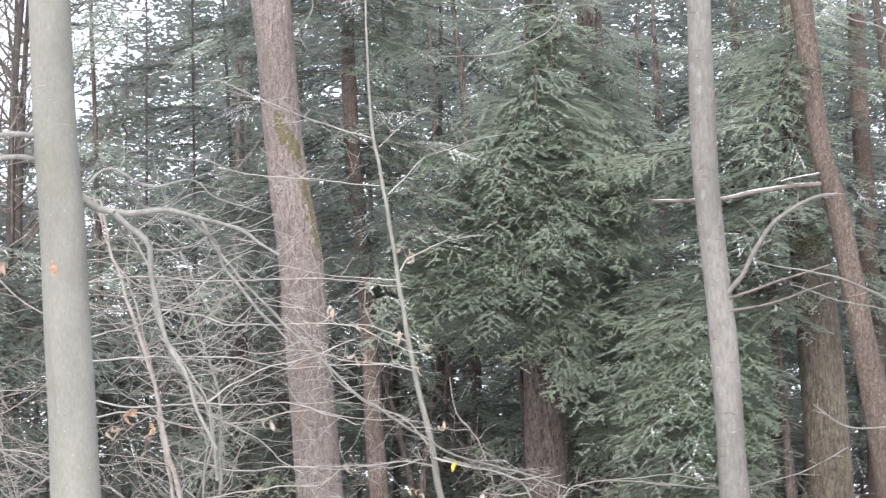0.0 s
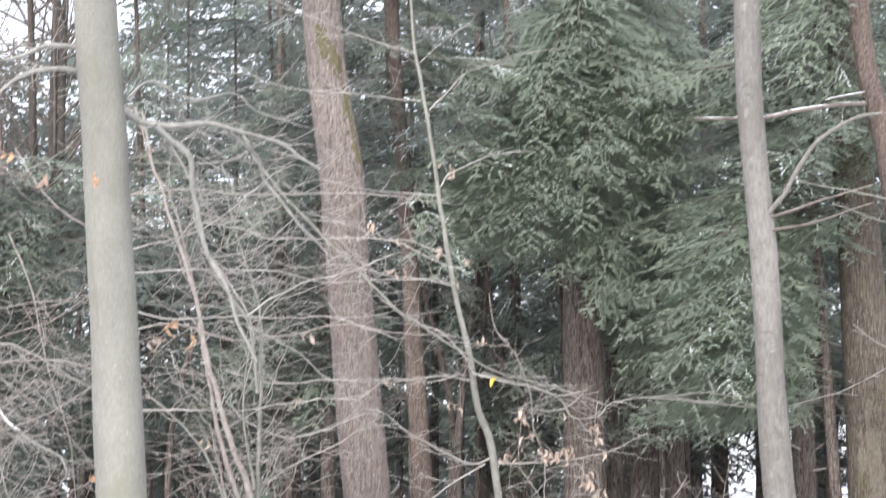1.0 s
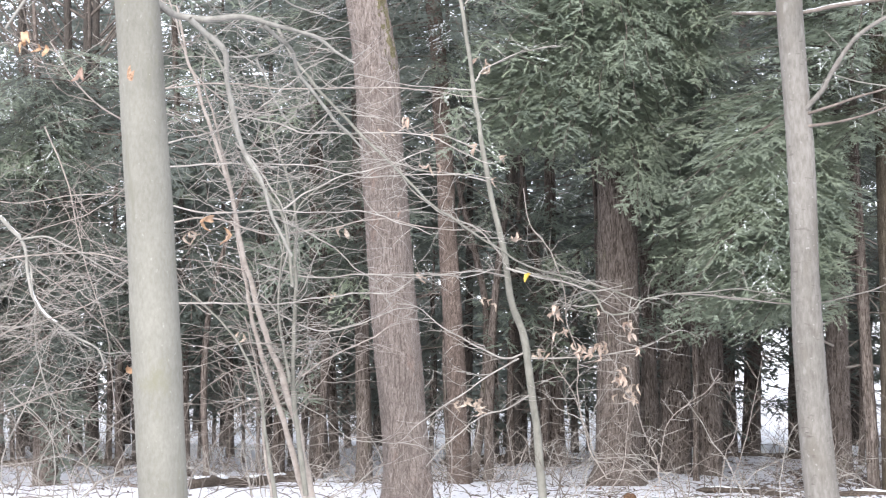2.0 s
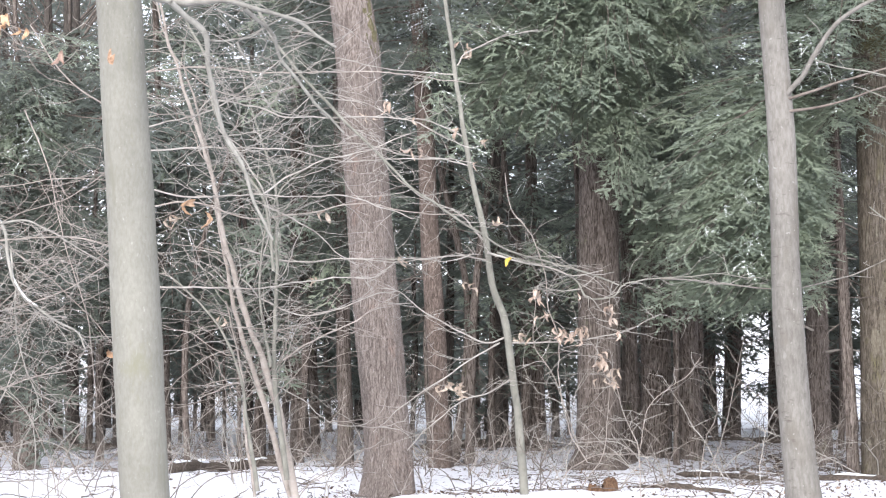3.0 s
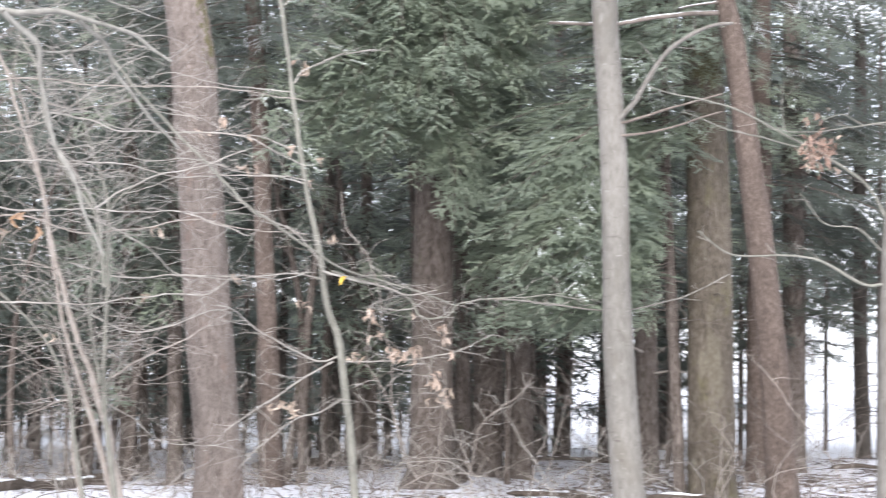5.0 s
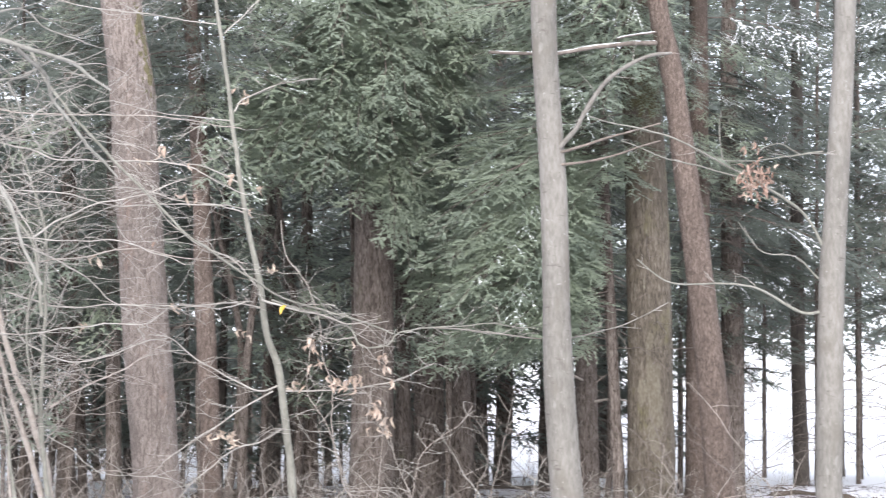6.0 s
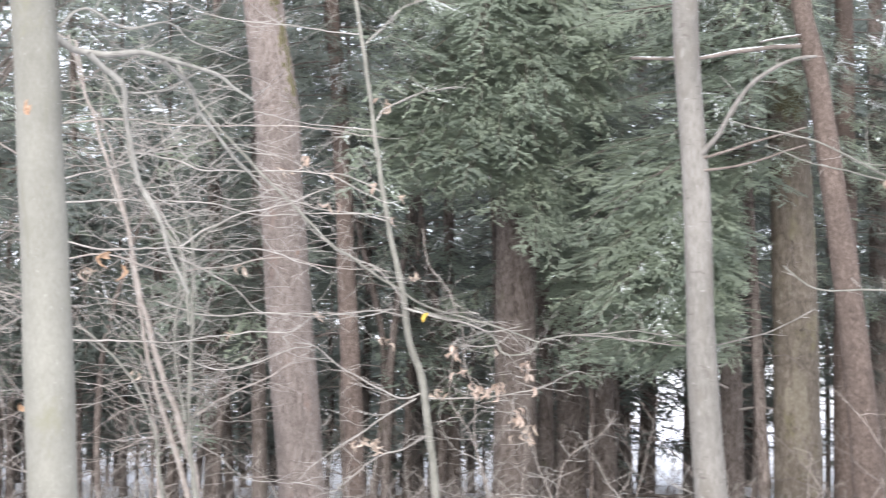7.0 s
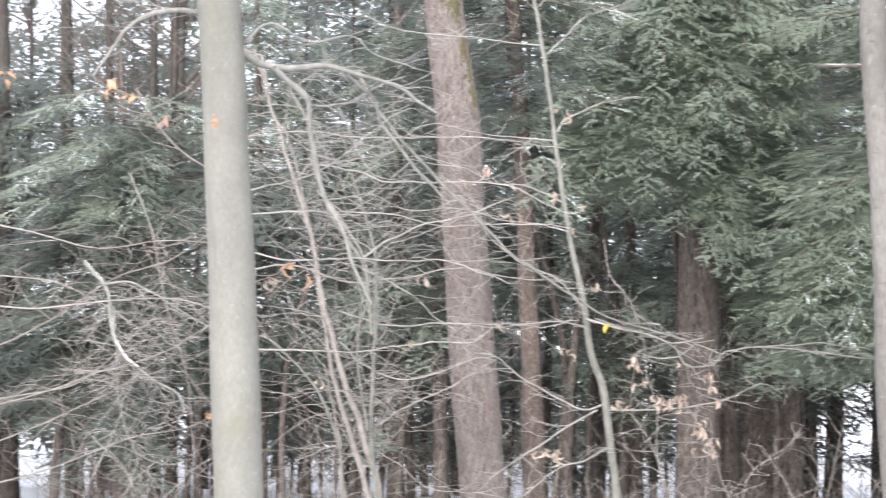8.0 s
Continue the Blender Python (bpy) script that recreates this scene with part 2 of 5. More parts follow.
for extra, gain in ((big.outputs[0], 0.7), (zone.outputs[0], 1), (zone2.outputs[0], 1), (zone3.outputs[0], 1)):
    ad = n.new("ShaderNodeMath")
    ad.operation = "MULTIPLY_ADD"
    l.new(extra, ad.inputs[0])
    ad.inputs[1].default_value = gain
    l.new(total, ad.inputs[2])
    total = ad.outputs[0]
mask = ramp(n, [(0.925, (0, 0, 0)), (0.96, (1, 1, 1))])
l.new(total, mask.inputs[0])
lit = noise_node(n, l, 22, (1, 1, 1), 5, 0.7, geo.outputs["Position"])
litter = ramp(n, [(0.3, (0.028, 0.021, 0.018)), (0.55, (0.085, 0.060, 0.046)), (0.75, (0.17, 0.122, 0.095))])
l.new(lit.outputs[0], litter.inputs[0])
# brightness painted into the snow: lighter under the trees, lightest on the field behind
field_lift = n.new("ShaderNodeMapRange")
field_lift.inputs[1].default_value, field_lift.inputs[2].default_value = 34, 38
l.new(sep.outputs[1], field_lift.inputs[0])
white = mixed(n, l, field_lift.outputs[0], (0.69, 0.69, 0.73), (0.74, 0.75, 0.78))
# the nearest snow gets a darker colour to hold down its glare
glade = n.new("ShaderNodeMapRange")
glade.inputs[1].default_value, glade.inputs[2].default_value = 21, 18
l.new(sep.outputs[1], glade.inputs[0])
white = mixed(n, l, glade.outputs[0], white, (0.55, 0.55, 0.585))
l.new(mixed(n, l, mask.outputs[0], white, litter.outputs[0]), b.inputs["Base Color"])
bump(n, l, b, fine.outputs[0], 0.5, 0.06)

# ---- ground: one sheet of snow out to the horizon
def graded(lo, hi, step, far):
    mid = np.arange(lo, hi, step)
    out = [hi]
    d = step
    while out[-1] < far:
        d *= 1.25
        out.append(out[-1] + d)
    back = [lo]
    d = step
    while back[-1] > -far:
        d *= 1.25
        back.append(back[-1] - d)
    return np.concatenate([back[:0:-1], mid, out])


def ground_height(x, y):
    p = np.stack([x, y, 0 * x], -1)
    near = np.clip((60 - np.hypot(x, y)) / 25, 0, 1)
    h = 0.10 * vnoise(p * 0.33, 1) + 0.05 * vnoise(p * 1.1, 2) + 0.022 * vnoise(p * 3.1, 3)
    bank = 0.10 * np.exp(-((y - 19.4 - 0.25 * np.sin(x * 0.9)) / 0.45) ** 2) * np.clip((x + 3.2) / 0.8, 0, 1) * np.clip((3.4 - x) / 1.0, 0, 1)
    return h * near + bank - 0.04


gx, gy = graded(-13, 17, 0.16, 3500), graded(13, 33, 0.13, 3500)
X, Y = np.meshgrid(gx, gy)
Z = ground_height(X.ravel(), Y.ravel())
nx, ny = len(gx), len(gy)
ii = (np.arange(ny - 1)[:, None] * nx + np.arange(nx - 1)[None]).ravel()
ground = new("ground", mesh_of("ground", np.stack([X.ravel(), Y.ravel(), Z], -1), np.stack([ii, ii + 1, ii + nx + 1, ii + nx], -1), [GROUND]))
tagged(ground, "thin uneven snow over brown leaf litter on the forest floor", "ground", kind="structure")


def floor_at(x, y):
    return float(ground_height(np.array([x]), np.array([y]))[0])


# ---- trunks
SKIN = {}


def trunk_mesh(name, line, y, material, sides, ridge, ridges, rise, rough, step=0.04, flare=0.0, seed=0, below=True):
    """A bark-covered trunk from rows of (x, z, radius), top first, in the plane at depth y; it goes into the ground."""
    rows = [(x, y, z, r) for x, z, r in line]
    x, _, z, r = rows[-1]
    foot = floor_at(x, y) - 0.25
    if below and z > foot + 0.02:
        x0, _, z0, r0 = rows[-2]
        k = (z - foot) / max(z0 - z, 0.3)
        rows.append((x + (x - x0) * k * 0.6, y, foot, r * (1 + flare)))
    p = spline(rows[::-1], step)
    c, rad = p[:, :3], p[:, 3]
    n = len(c)
    th = np.arange(sides) * 2 * np.pi / sides
    zz = np.repeat(c[:, 2], sides)
    tt = np.tile(th, n)
    R = np.repeat(rad, sides)
    up = np.stack([np.cos(tt) * ridges / 6.28, np.sin(tt) * ridges / 6.28, zz * rise], -1)
    plates = 1 - np.abs(vnoise(up + 0.35 * vnoise(up * 1.7, seed + 5)[:, None], seed)) * 2
    lumps = vnoise(np.stack([np.cos(tt) * 1.2, np.sin(tt) * 1.2, zz * 1.1], -1), seed + 1)
    small = vnoise(np.stack([np.cos(tt) * ridges / 2.5, np.sin(tt) * ridges / 2.5, zz * rise * 3.3], -1), seed + 2)
    base = np.clip((foot + 0.8 - zz) / 0.8, 0, 1) ** 2
    butt = 1 + flare * base * (1 + 0.6 * np.sin(tt * 5 + seed))
    R = R * butt + ridge * plates + rough * lumps + ridge * 0.4 * small
    v = np.repeat(c, sides, 0) + np.stack([R * np.cos(tt), R * np.sin(tt), 0 * R], -1)
    i = np.arange(n - 1)[:, None] * sides
    k = np.arange(sides)[None]
    f = np.stack([i + k, i + (k + 1) % sides, i + sides + (k + 1) % sides, i + sides + k], -1).reshape(-1, 4)
    SKIN["grid"] = v.reshape(n, sides, 3)
    SKIN["axis"] = c
    return mesh_of(name, v, f, [material])


def skin_patch(name, z0, z1, th0, th1, material, parent, thick=0.008, seed=0, cover=0.1, label=""):
    """A ragged patch that clings to the trunk made last, between two heights and two angles."""
    grid, axis = SKIN["grid"], SKIN["axis"]
    rows = np.where((axis[:, 2] > z0) & (axis[:, 2] < z1))[0]
    m = grid.shape[1]
    cols = np.arange(int(th0 / 360 * m), int(th1 / 360 * m) + 1)
    sub = grid[np.ix_(rows, cols % m)]
    away = sub - axis[rows][:, None]
    away /= np.linalg.norm(away, axis=2, keepdims=True)
    a, b = np.meshgrid(np.linspace(-1, 1, len(rows)), np.linspace(-1, 1, len(cols)), indexing="ij")
    flat = sub.reshape(-1, 3)
    body = (1 - np.hypot(a, b)).ravel() + 0.55 * vnoise(flat * np.array([16, 16, 7]), seed) + 0.6 * vnoise(flat * np.array([34, 34, 20]), seed + 1)
    v = flat + away.reshape(-1, 3) * (thick * np.clip(body + cover, -1.0, 1.0))[:, None]
    w = len(cols)
    i = (np.arange(len(rows) - 1)[:, None] * w + np.arange(w - 1)[None]).ravel()
    f = np.stack([i, i + 1, i + w + 1, i + w], -1)
    keep = (body + cover)[f].max(1) > 0
    return part(name, mesh_of(name, v, f[keep], [material]), parent, label)


def limb(name, pts, r0, r1, material, parent, label="", sides=7, step=0.06, wob=0.012, seed=0, knots=0.0):
    """A branch along a line of points, thinning from r0 to r1, with small crooks."""
    p = spline(pts, step)
    k = np.linspace(0, 1, len(p))
    p = p + wob * np.stack([vnoise(p * 3.1 + 9, seed), vnoise(p * 3.1, seed + 1), vnoise(p * 3.1 + 4, seed + 2)], -1) * np.minimum(1, k * 8)[:, None]
    p = p + wob * 0.4 * np.stack([vnoise(p * 8.3 + 2, seed + 4), vnoise(p * 8.3, seed + 5), vnoise(p * 8.3 + 7, seed + 6)], -1) * np.minimum(1, k * 8)[:, None]
    r = (r0 + (r1 - r0) * k ** 0.8) * (1 + 0.16 * vnoise(p * 11, seed + 3))
    return part(name, mesh_of(name, *tube(p, r, sides), [material]), parent, label), p


def twig_lines(pts, rnd, every, length, r, rise=0.1, flat=0.5, depth=1, skip=0.1):
    """Crooked side twigs along a line, with twigs of their own; gives tubes."""
    pieces = []
    seg = np.linalg.norm(np.diff(pts, axis=0), axis=1)
    s = np.concatenate([[0], np.cumsum(seg)])
    at = skip * s[-1] + rnd.uniform(0, every)
    side = rnd.choice([-1, 1])
    while at < s[-1]:
        j = min(np.searchsorted(s, at), len(pts) - 1)
        o = pts[j]
        d = pts[j] - pts[max(j - 1, 0)]
        d = d / (np.linalg.norm(d) + 1e-9)
        lev = np.array([side * rnd.uniform(0.4, 1), rnd.normal(0, 0.6), rise + rnd.normal(0, 0.42)])
        d = d * rnd.uniform(0.25, 0.75) + lev
        d[2] *= 1 - flat * 0.5
        d /= np.linalg.norm(d)
        L = length * rnd.uniform(0.35, 1.15) * (1 - 0.5 * at / s[-1])
        m = max(4, int(L / 0.07))
        line = [o]
        bend = np.array([0, 0, rnd.normal(0.1, 0.5)])
        for q in range(m):
            d = d + rnd.normal(0, 0.165, 3) + bend * L / m * 0.6
            d /= np.linalg.norm(d)
            line.append(line[-1] + d * L / m)
        line = np.array(line)
        rr = np.linspace(r, r * 0.4, len(line)) * rnd.uniform(0.7, 1.25)
        pieces.append(tube(line, rr, 3))
        if depth > 0:
            pieces += twig_lines(line, rnd, every * 1.1, length * 0.5, r * 0.65, rise * 0.5, flat, depth - 1, 0.2)
        at += every * rnd.uniform(0.5, 1.6)
        side = -side if rnd.random() < 0.8 else side
    return pieces


# ---- hemlock boughs: flat, feathery sprays on a drooping limb
def bough_arrays(seed, length, width, gap, leaf, fat, snow=0.0, bare=0.12):
    """Points, faces and material numbers (0 needles, 1 wood) of one bough that grows along +x, and its snow."""
    rnd = np.random.default_rng(seed)
    m = max(6, int(length / 0.12))
    s = np.linspace(0, length, m)
    axis = np.stack([s, 0.12 * length * np.cumsum(rnd.normal(0, 0.22, m)) / m ** 0.5, 0.12 * s - 0.36 * s * s / length], -1)
    wood = [tube(axis, np.linspace(0.006 * length, 0.003, m), 4)]
    green, white = [], []
    n = int((length * (1 - bare)) / gap)

    def blades(o, d, across, wide, into):
        """Slim pointed leaflets from o along d."""
        side = across * wide[:, None]
        into.append(np.stack([o - side, o + side, o + d], 1))

    def twig(o, ang, L, depth, snowed):
        """One flat spray: a needle-clad twig with leaflets on both sides like a feather, that forks again where it is long."""
        d = np.array([math.cos(ang), math.sin(ang), rnd.normal(-0.04, 0.06)])
        q = max(3, int(L / (leaf * 0.58)))
        t = np.linspace(0.04, 1, q)
        bow = rnd.normal(0, 0.10) * L
        line = o + d * (t * L)[:, None]
        line[:, 2] -= rnd.uniform(0.10, 0.36) * L * t ** 1.7
        line[:, 0] -= math.sin(ang) * bow * t * t
        line[:, 1] += math.cos(ang) * bow * t * t
        tilt = rnd.normal(0, 0.16)
        flat = np.array([-math.sin(ang), math.cos(ang), tilt])
        half = np.array([0, q // 2])
        ends = line[[q // 2 + (q < 4), q - 1]] + d * leaf * np.array([[0.2], [0.5]])
        blades(line[half], ends - line[half], np.repeat(flat[None], 2, 0), np.full(2, fat * 1.1), green)
        for sd in (-1, 1):
            a = ang + sd * np.radians(rnd.normal(27, 5, q))
            ln = leaf * rnd.uniform(0.7, 1.25, q) * (1.08 - 0.5 * t)
            dirs = np.stack([np.cos(a), np.sin(a), sd * tilt * 0.6 + rnd.normal(-0.10, 0.05, q)], -1) * ln[:, None]
            acr = np.stack([-np.sin(a), np.cos(a), tilt + rnd.normal(0, 0.12, q)], -1)
            k = rnd.random(q) < 0.95
            blades(line[k], dirs[k], acr[k], fat * rnd.uniform(0.95, 1.45, k.sum()), green)
            if snowed:
                k &= rnd.random(q) < 0.4
                blades(line[k] + dirs[k] * 0.15 + np.array([0, 0, 0.010]), dirs[k] * 0.34, acr[k], fat * rnd.uniform(0.6, 1.3, k.sum()), white)
        if snowed and q > 3:
            k = np.where(rnd.random(q - 1) < 0.72)[0]
            blades(line[k] + np.array([0, 0, 0.014]), (line[k + 1] - line[k]) * 1.1, np.repeat(flat[None], len(k), 0), fat * rnd.uniform(0.4, 0.85, len(k)), white)
        if depth and L > leaf * 2.6:
            for sd in (-1, 1):
                for w in np.arange(rnd.uniform(0.12, 0.35), 0.88, max(0.2, 1.5 * leaf / L)):
                    k = min(q - 1, int(w * q))
                    twig(line[k], ang + sd * radians(rnd.uniform(32, 55)), L * (1 - w) * rnd.uniform(0.35, 0.7) + leaf * 0.5, depth - 1, snowed)

    for side in (-1, 1):
        for i in range(n):
            u = bare + (1 - bare) * (i + rnd.uniform(0, 1)) / n
            o = np.array([np.interp(u * length, s, axis[:, k]) for k in range(3)])
            clumpy = 1 + 0.5 * vnoise(np.array([[u * length * 2.2, side * 5.3, seed * 0.7]]), 3)[0]
            L = width * (0.35 + 0.65 * min(1, u * 3)) * (1 - u ** 2.2) * rnd.uniform(0.45, 1.15) * clumpy + 0.10
            snowed = snow and u > 0.2 and vnoise(np.array([[u * length * 4.1, side * 3.1, seed * 0.37]]), seed)[0] > 0.62 - snow
            twig(o, side * radians(rnd.uniform(30, 66)), L, 1, snowed)
    green = np.concatenate(green)
    vw, fw = joined(wood)
    v = np.concatenate([green.reshape(-1, 3), vw])
    f = [np.arange(len(green) * 3).reshape(-1, 3), fw + len(green) * 3]
    idx = np.concatenate([np.zeros(len(green)), np.ones(len(fw))])
    if white:
        white = np.concatenate(white)
        return v, f, idx, white.reshape(-1, 3), np.arange(len(white) * 3).reshape(-1, 3)
    return v, f, idx, None, None


def bough_set(count, seed, length, width, gap, leaf, fat, material, snow):
    out = []
    for i in range(count):
        v, f, idx, sv, sf = bough_arrays(seed + i, length, width, gap, leaf, fat, snow if i % 2 else 0)
        me = mesh_of("bough", v, f, [material, HEMLOCK_BARK], idx, smooth=False)
        out.append((me, mesh_of("snow", sv, sf, [SNOW], smooth=False) if sv is not None else None))
    return out


FINE_BOUGHS = bough_set(14, 50, 1.9, 0.70, 0.17, 0.092, 0.0078, NEEDLES, 0.46)
LONG_BOUGHS = bough_set(12, 80, 3.1, 0.80, 0.20, 0.098, 0.0082, NEEDLES, 0.22)
NEAR_BOUGHS = bough_set(8, 100, 2.0, 0.74, 0.22, 0.115, 0.011, NEEDLES, 0.3)
FAR_BOUGHS = bough_set(8, 200, 2.6, 0.95, 0.36, 0.16, 0.021, SHADED_NEEDLES, 0.3)
# sized like FINE_BOUGHS, with shade put into the needle colour
SHADE_BOUGHS = bough_set(10, 150, 1.9, 0.70, 0.18, 0.098, 0.0085, SHADED_NEEDLES, 0.46)


def hang_bough(tree, kinds, at, bearing, tilt, size, rnd, snowy=0.35, nod=25, turn=18):
    """One bough on a tree. bearing: degrees from +x to +y."""
    plain = [k for k in kinds if k[1] is None]
    white = [k for k in kinds if k[1] is not None]
    me, sn = white[rnd.integers(len(white))] if rnd.random() < snowy else plain[rnd.integers(len(plain))]
    ob = part("bough", me, tree)
    # sprays turn their upper side to the open light of the clearing
    roll = (rnd.normal(32, 20) if kinds is FAR_BOUGHS else rnd.normal(turn, 13)) * math.cos(radians(bearing))
    tilt += nod * max(0.0, -math.sin(radians(bearing)))
    ob.matrix_local = pose(*at, roll, tilt, bearing) @ Matrix.Diagonal((size, size, size, 1))
    if sn:
        tagged(part("snow", sn, ob, "thin white snow on the sprays"), kind="stuff")


def hemlock(label, line, y, crown, boughs, reach, seed, kinds=None, bark=None, snowy=0.35, front=0.5, sides=26, group="hemlocks", step=0.12, dead=0.34):
    """A hemlock: trunk and a crown of boughs between two heights. front: how many more boughs grow to the open side."""
    rnd = np.random.default_rng(seed)
    tree = thing("hemlock_tree", label, "tree", group)
    lo, hi = crown
    if line[0][1] < hi:
        x0, z0, r0 = line[0]
        line = [(x0 + rnd.normal(0, 0.15), hi + 0.6, 0.02), (x0, (z0 + hi) / 2, r0 * 0.7)] + line
    part("trunk", trunk_mesh("trunk", line, y, bark or HEMLOCK_BARK, sides, 0.010, 26, 2.2, 0.012, step, 0.14, seed), tree)
    zs = np.array([r[1] for r in line])[::-1]
    xs = np.array([r[0] for r in line])[::-1]
    stubs = []
    for h in np.arange(0.7, min(lo, 5.0) + 1.0 if dead > 0.3 else 6.0, dead):
        if rnd.random() < 0.75:
            a = rnd.uniform(0, 6.28)
            L = rnd.uniform(0.4, 1.5)
            t = np.linspace(0, 1, 7)
            o = np.array([np.interp(h, zs, xs), y, h])
            p = o + np.stack([np.cos(a) * L * t, np.sin(a) * L * t, L * (rnd.normal(0.1, 0.25) * t - rnd.uniform(0.15, 0.8) * t * t)], -1) + rnd.normal(0, 0.016, (7, 3))
            stubs.append(tube(p, np.linspace(0.011, 0.004, 7), 3))
            if step < 0.5:
                stubs += twig_lines(p, rnd, 0.21, 0.5, 0.0045, -0.05, 0.3, 0)
    if stubs:
        tagged(part("dead_twig", mesh_of("dead_twig", *joined(stubs), [TWIG_DARK]), tree), kind="stuff")
    for i in range(boughs):
        h = lo + (hi - lo) * (i + rnd.random()) / boughs
        bearing = rnd.uniform(0, 360) if rnd.random() > front else rnd.uniform(190, 350)
        k = (h - lo) / (hi - lo)
        size = reach * (1 - 0.35 * k) * rnd.uniform(0.65, 1.15)
        hang_bough(tree, kinds or NEAR_BOUGHS, (float(np.interp(h, zs, xs)), y, h), bearing, rnd.normal(4, 9), size, rnd, snowy, 8 if kinds is FAR_BOUGHS else 25)
    STAND.append((tree, xs, zs, y))
    return tree


STAND = []


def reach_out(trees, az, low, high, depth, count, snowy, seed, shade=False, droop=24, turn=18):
    """More boughs on some of the standing trees, that end within a range of bearings and heights as seen from the path.
    shade: boughs with shade painted into their needles.
    """
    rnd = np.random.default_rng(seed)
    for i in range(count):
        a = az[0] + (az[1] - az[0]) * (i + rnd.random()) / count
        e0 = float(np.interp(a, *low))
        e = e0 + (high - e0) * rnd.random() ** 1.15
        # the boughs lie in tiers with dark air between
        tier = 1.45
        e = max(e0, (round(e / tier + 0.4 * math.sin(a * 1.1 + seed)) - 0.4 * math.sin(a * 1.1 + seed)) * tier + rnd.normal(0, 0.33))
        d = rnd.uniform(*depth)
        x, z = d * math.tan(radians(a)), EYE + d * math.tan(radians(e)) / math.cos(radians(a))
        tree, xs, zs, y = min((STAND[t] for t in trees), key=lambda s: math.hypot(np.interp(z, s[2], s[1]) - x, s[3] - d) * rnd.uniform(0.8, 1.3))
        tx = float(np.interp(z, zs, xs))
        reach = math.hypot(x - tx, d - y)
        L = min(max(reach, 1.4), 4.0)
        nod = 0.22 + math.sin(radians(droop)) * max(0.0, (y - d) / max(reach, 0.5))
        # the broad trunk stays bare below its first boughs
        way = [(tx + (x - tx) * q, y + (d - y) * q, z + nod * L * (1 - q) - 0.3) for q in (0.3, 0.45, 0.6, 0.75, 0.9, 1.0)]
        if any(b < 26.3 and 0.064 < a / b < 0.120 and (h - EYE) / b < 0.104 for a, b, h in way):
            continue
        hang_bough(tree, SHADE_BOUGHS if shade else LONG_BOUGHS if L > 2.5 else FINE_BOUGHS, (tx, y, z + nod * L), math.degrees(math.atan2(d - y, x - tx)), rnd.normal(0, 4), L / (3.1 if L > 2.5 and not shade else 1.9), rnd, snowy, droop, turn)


# ---- the beech close by, with its low crooked limb
beech = thing("beech_tree", "smooth pale grey-green beech trunk with low bare limbs", "tree", "beeches")
part("trunk", trunk_mesh("trunk", [(-2.722, 6.518, 0.171), (-2.705, 6.366, 0.173), (-2.633, 5.179, 0.180), (-2.552, 4.215, 0.185), (-2.425, 2.169, 0.196), (-2.324, 0.393, 0.199)], 14, BEECH, 48, 0.0022, 9, 5, 0.010, 0.03, 0.2, 11), beech)
skin_patch("wound", 3.90, 4.10, 241, 267, WOUND, beech, 0.010, 3, -0.25, "orange scar in the bark")
def grow_beech(i, pts, r0, r1):
    ob, p = limb("branch", pts, r0, r1, GREY_LIMB, beech, seed=20 + i, wob=0.032)
    rnd = np.random.default_rng(140 + i)
    tagged(part("twig_spray", mesh_of("twig_spray", *joined(twig_lines(p, rnd, 0.13, 1.1, 0.0046, 0.02, 0.6, 1)), [TWIG]), ob), kind="stuff")


grow_beech(0, [(-2.45, 14.00, 4.67), (-2.33, 14.10, 4.59), (-2.18, 14.20, 4.55), (-1.76, 14.30, 4.59), (-1.30, 14.40, 4.47), (-1.06, 14.50, 4.42), (-0.83, 14.60, 4.25)], 0.036, 0.012)
grow_beech(1, [(-2.16, 14.10, 4.53), (-2.02, 14.23, 4.42), (-1.90, 14.36, 4.27), (-1.90, 14.49, 3.95), (-1.80, 14.61, 3.63), (-1.69, 14.74, 3.30), (-1.53, 14.87, 2.97), (-1.38, 15.00, 2.59)], 0.029, 0.014)
grow_beech(2, [(-1.57, 14.30, 4.52), (-1.39, 14.53, 4.42), (-1.28, 14.75, 4.18), (-1.10, 14.97, 3.92), (-0.79, 15.20, 3.59)], 0.022, 0.010)
grow_beech(3, [(-2.38, 14.00, 4.74), (-2.17, 14.12, 4.91), (-1.90, 14.24, 4.81), (-1.53, 14.36, 4.85), (-1.30, 14.48, 4.73), (-1.02, 14.60, 4.64)], 0.014, 0.006)
grow_beech(4, [(-2.76, 14.00, 5.17), (-2.87, 13.85, 5.16), (-3.03, 13.70, 5.11), (-3.26, 13.55, 4.97), (-3.45, 13.40, 4.99)], 0.030, 0.012)
grow_beech(5, [(-2.76, 14.00, 4.96), (-2.88, 13.88, 4.97), (-3.03, 13.76, 4.93), (-3.23, 13.64, 4.81), (-3.38, 13.52, 4.60), (-3.52, 13.40, 4.30)], 0.026, 0.010)
grow_beech(6, [(-1.89, 14.40, 4.27), (-1.66, 14.55, 4.31), (-1.48, 14.70, 4.40), (-1.29, 14.85, 4.56), (-1.13, 15.00, 4.64)], 0.012, 0.006)
grow_beech(7, [(-1.73, 15.20, 4.40), (-1.63, 15.27, 4.23), (-1.56, 15.33, 4.03), (-1.45, 15.40, 3.84)], 0.012, 0.006)

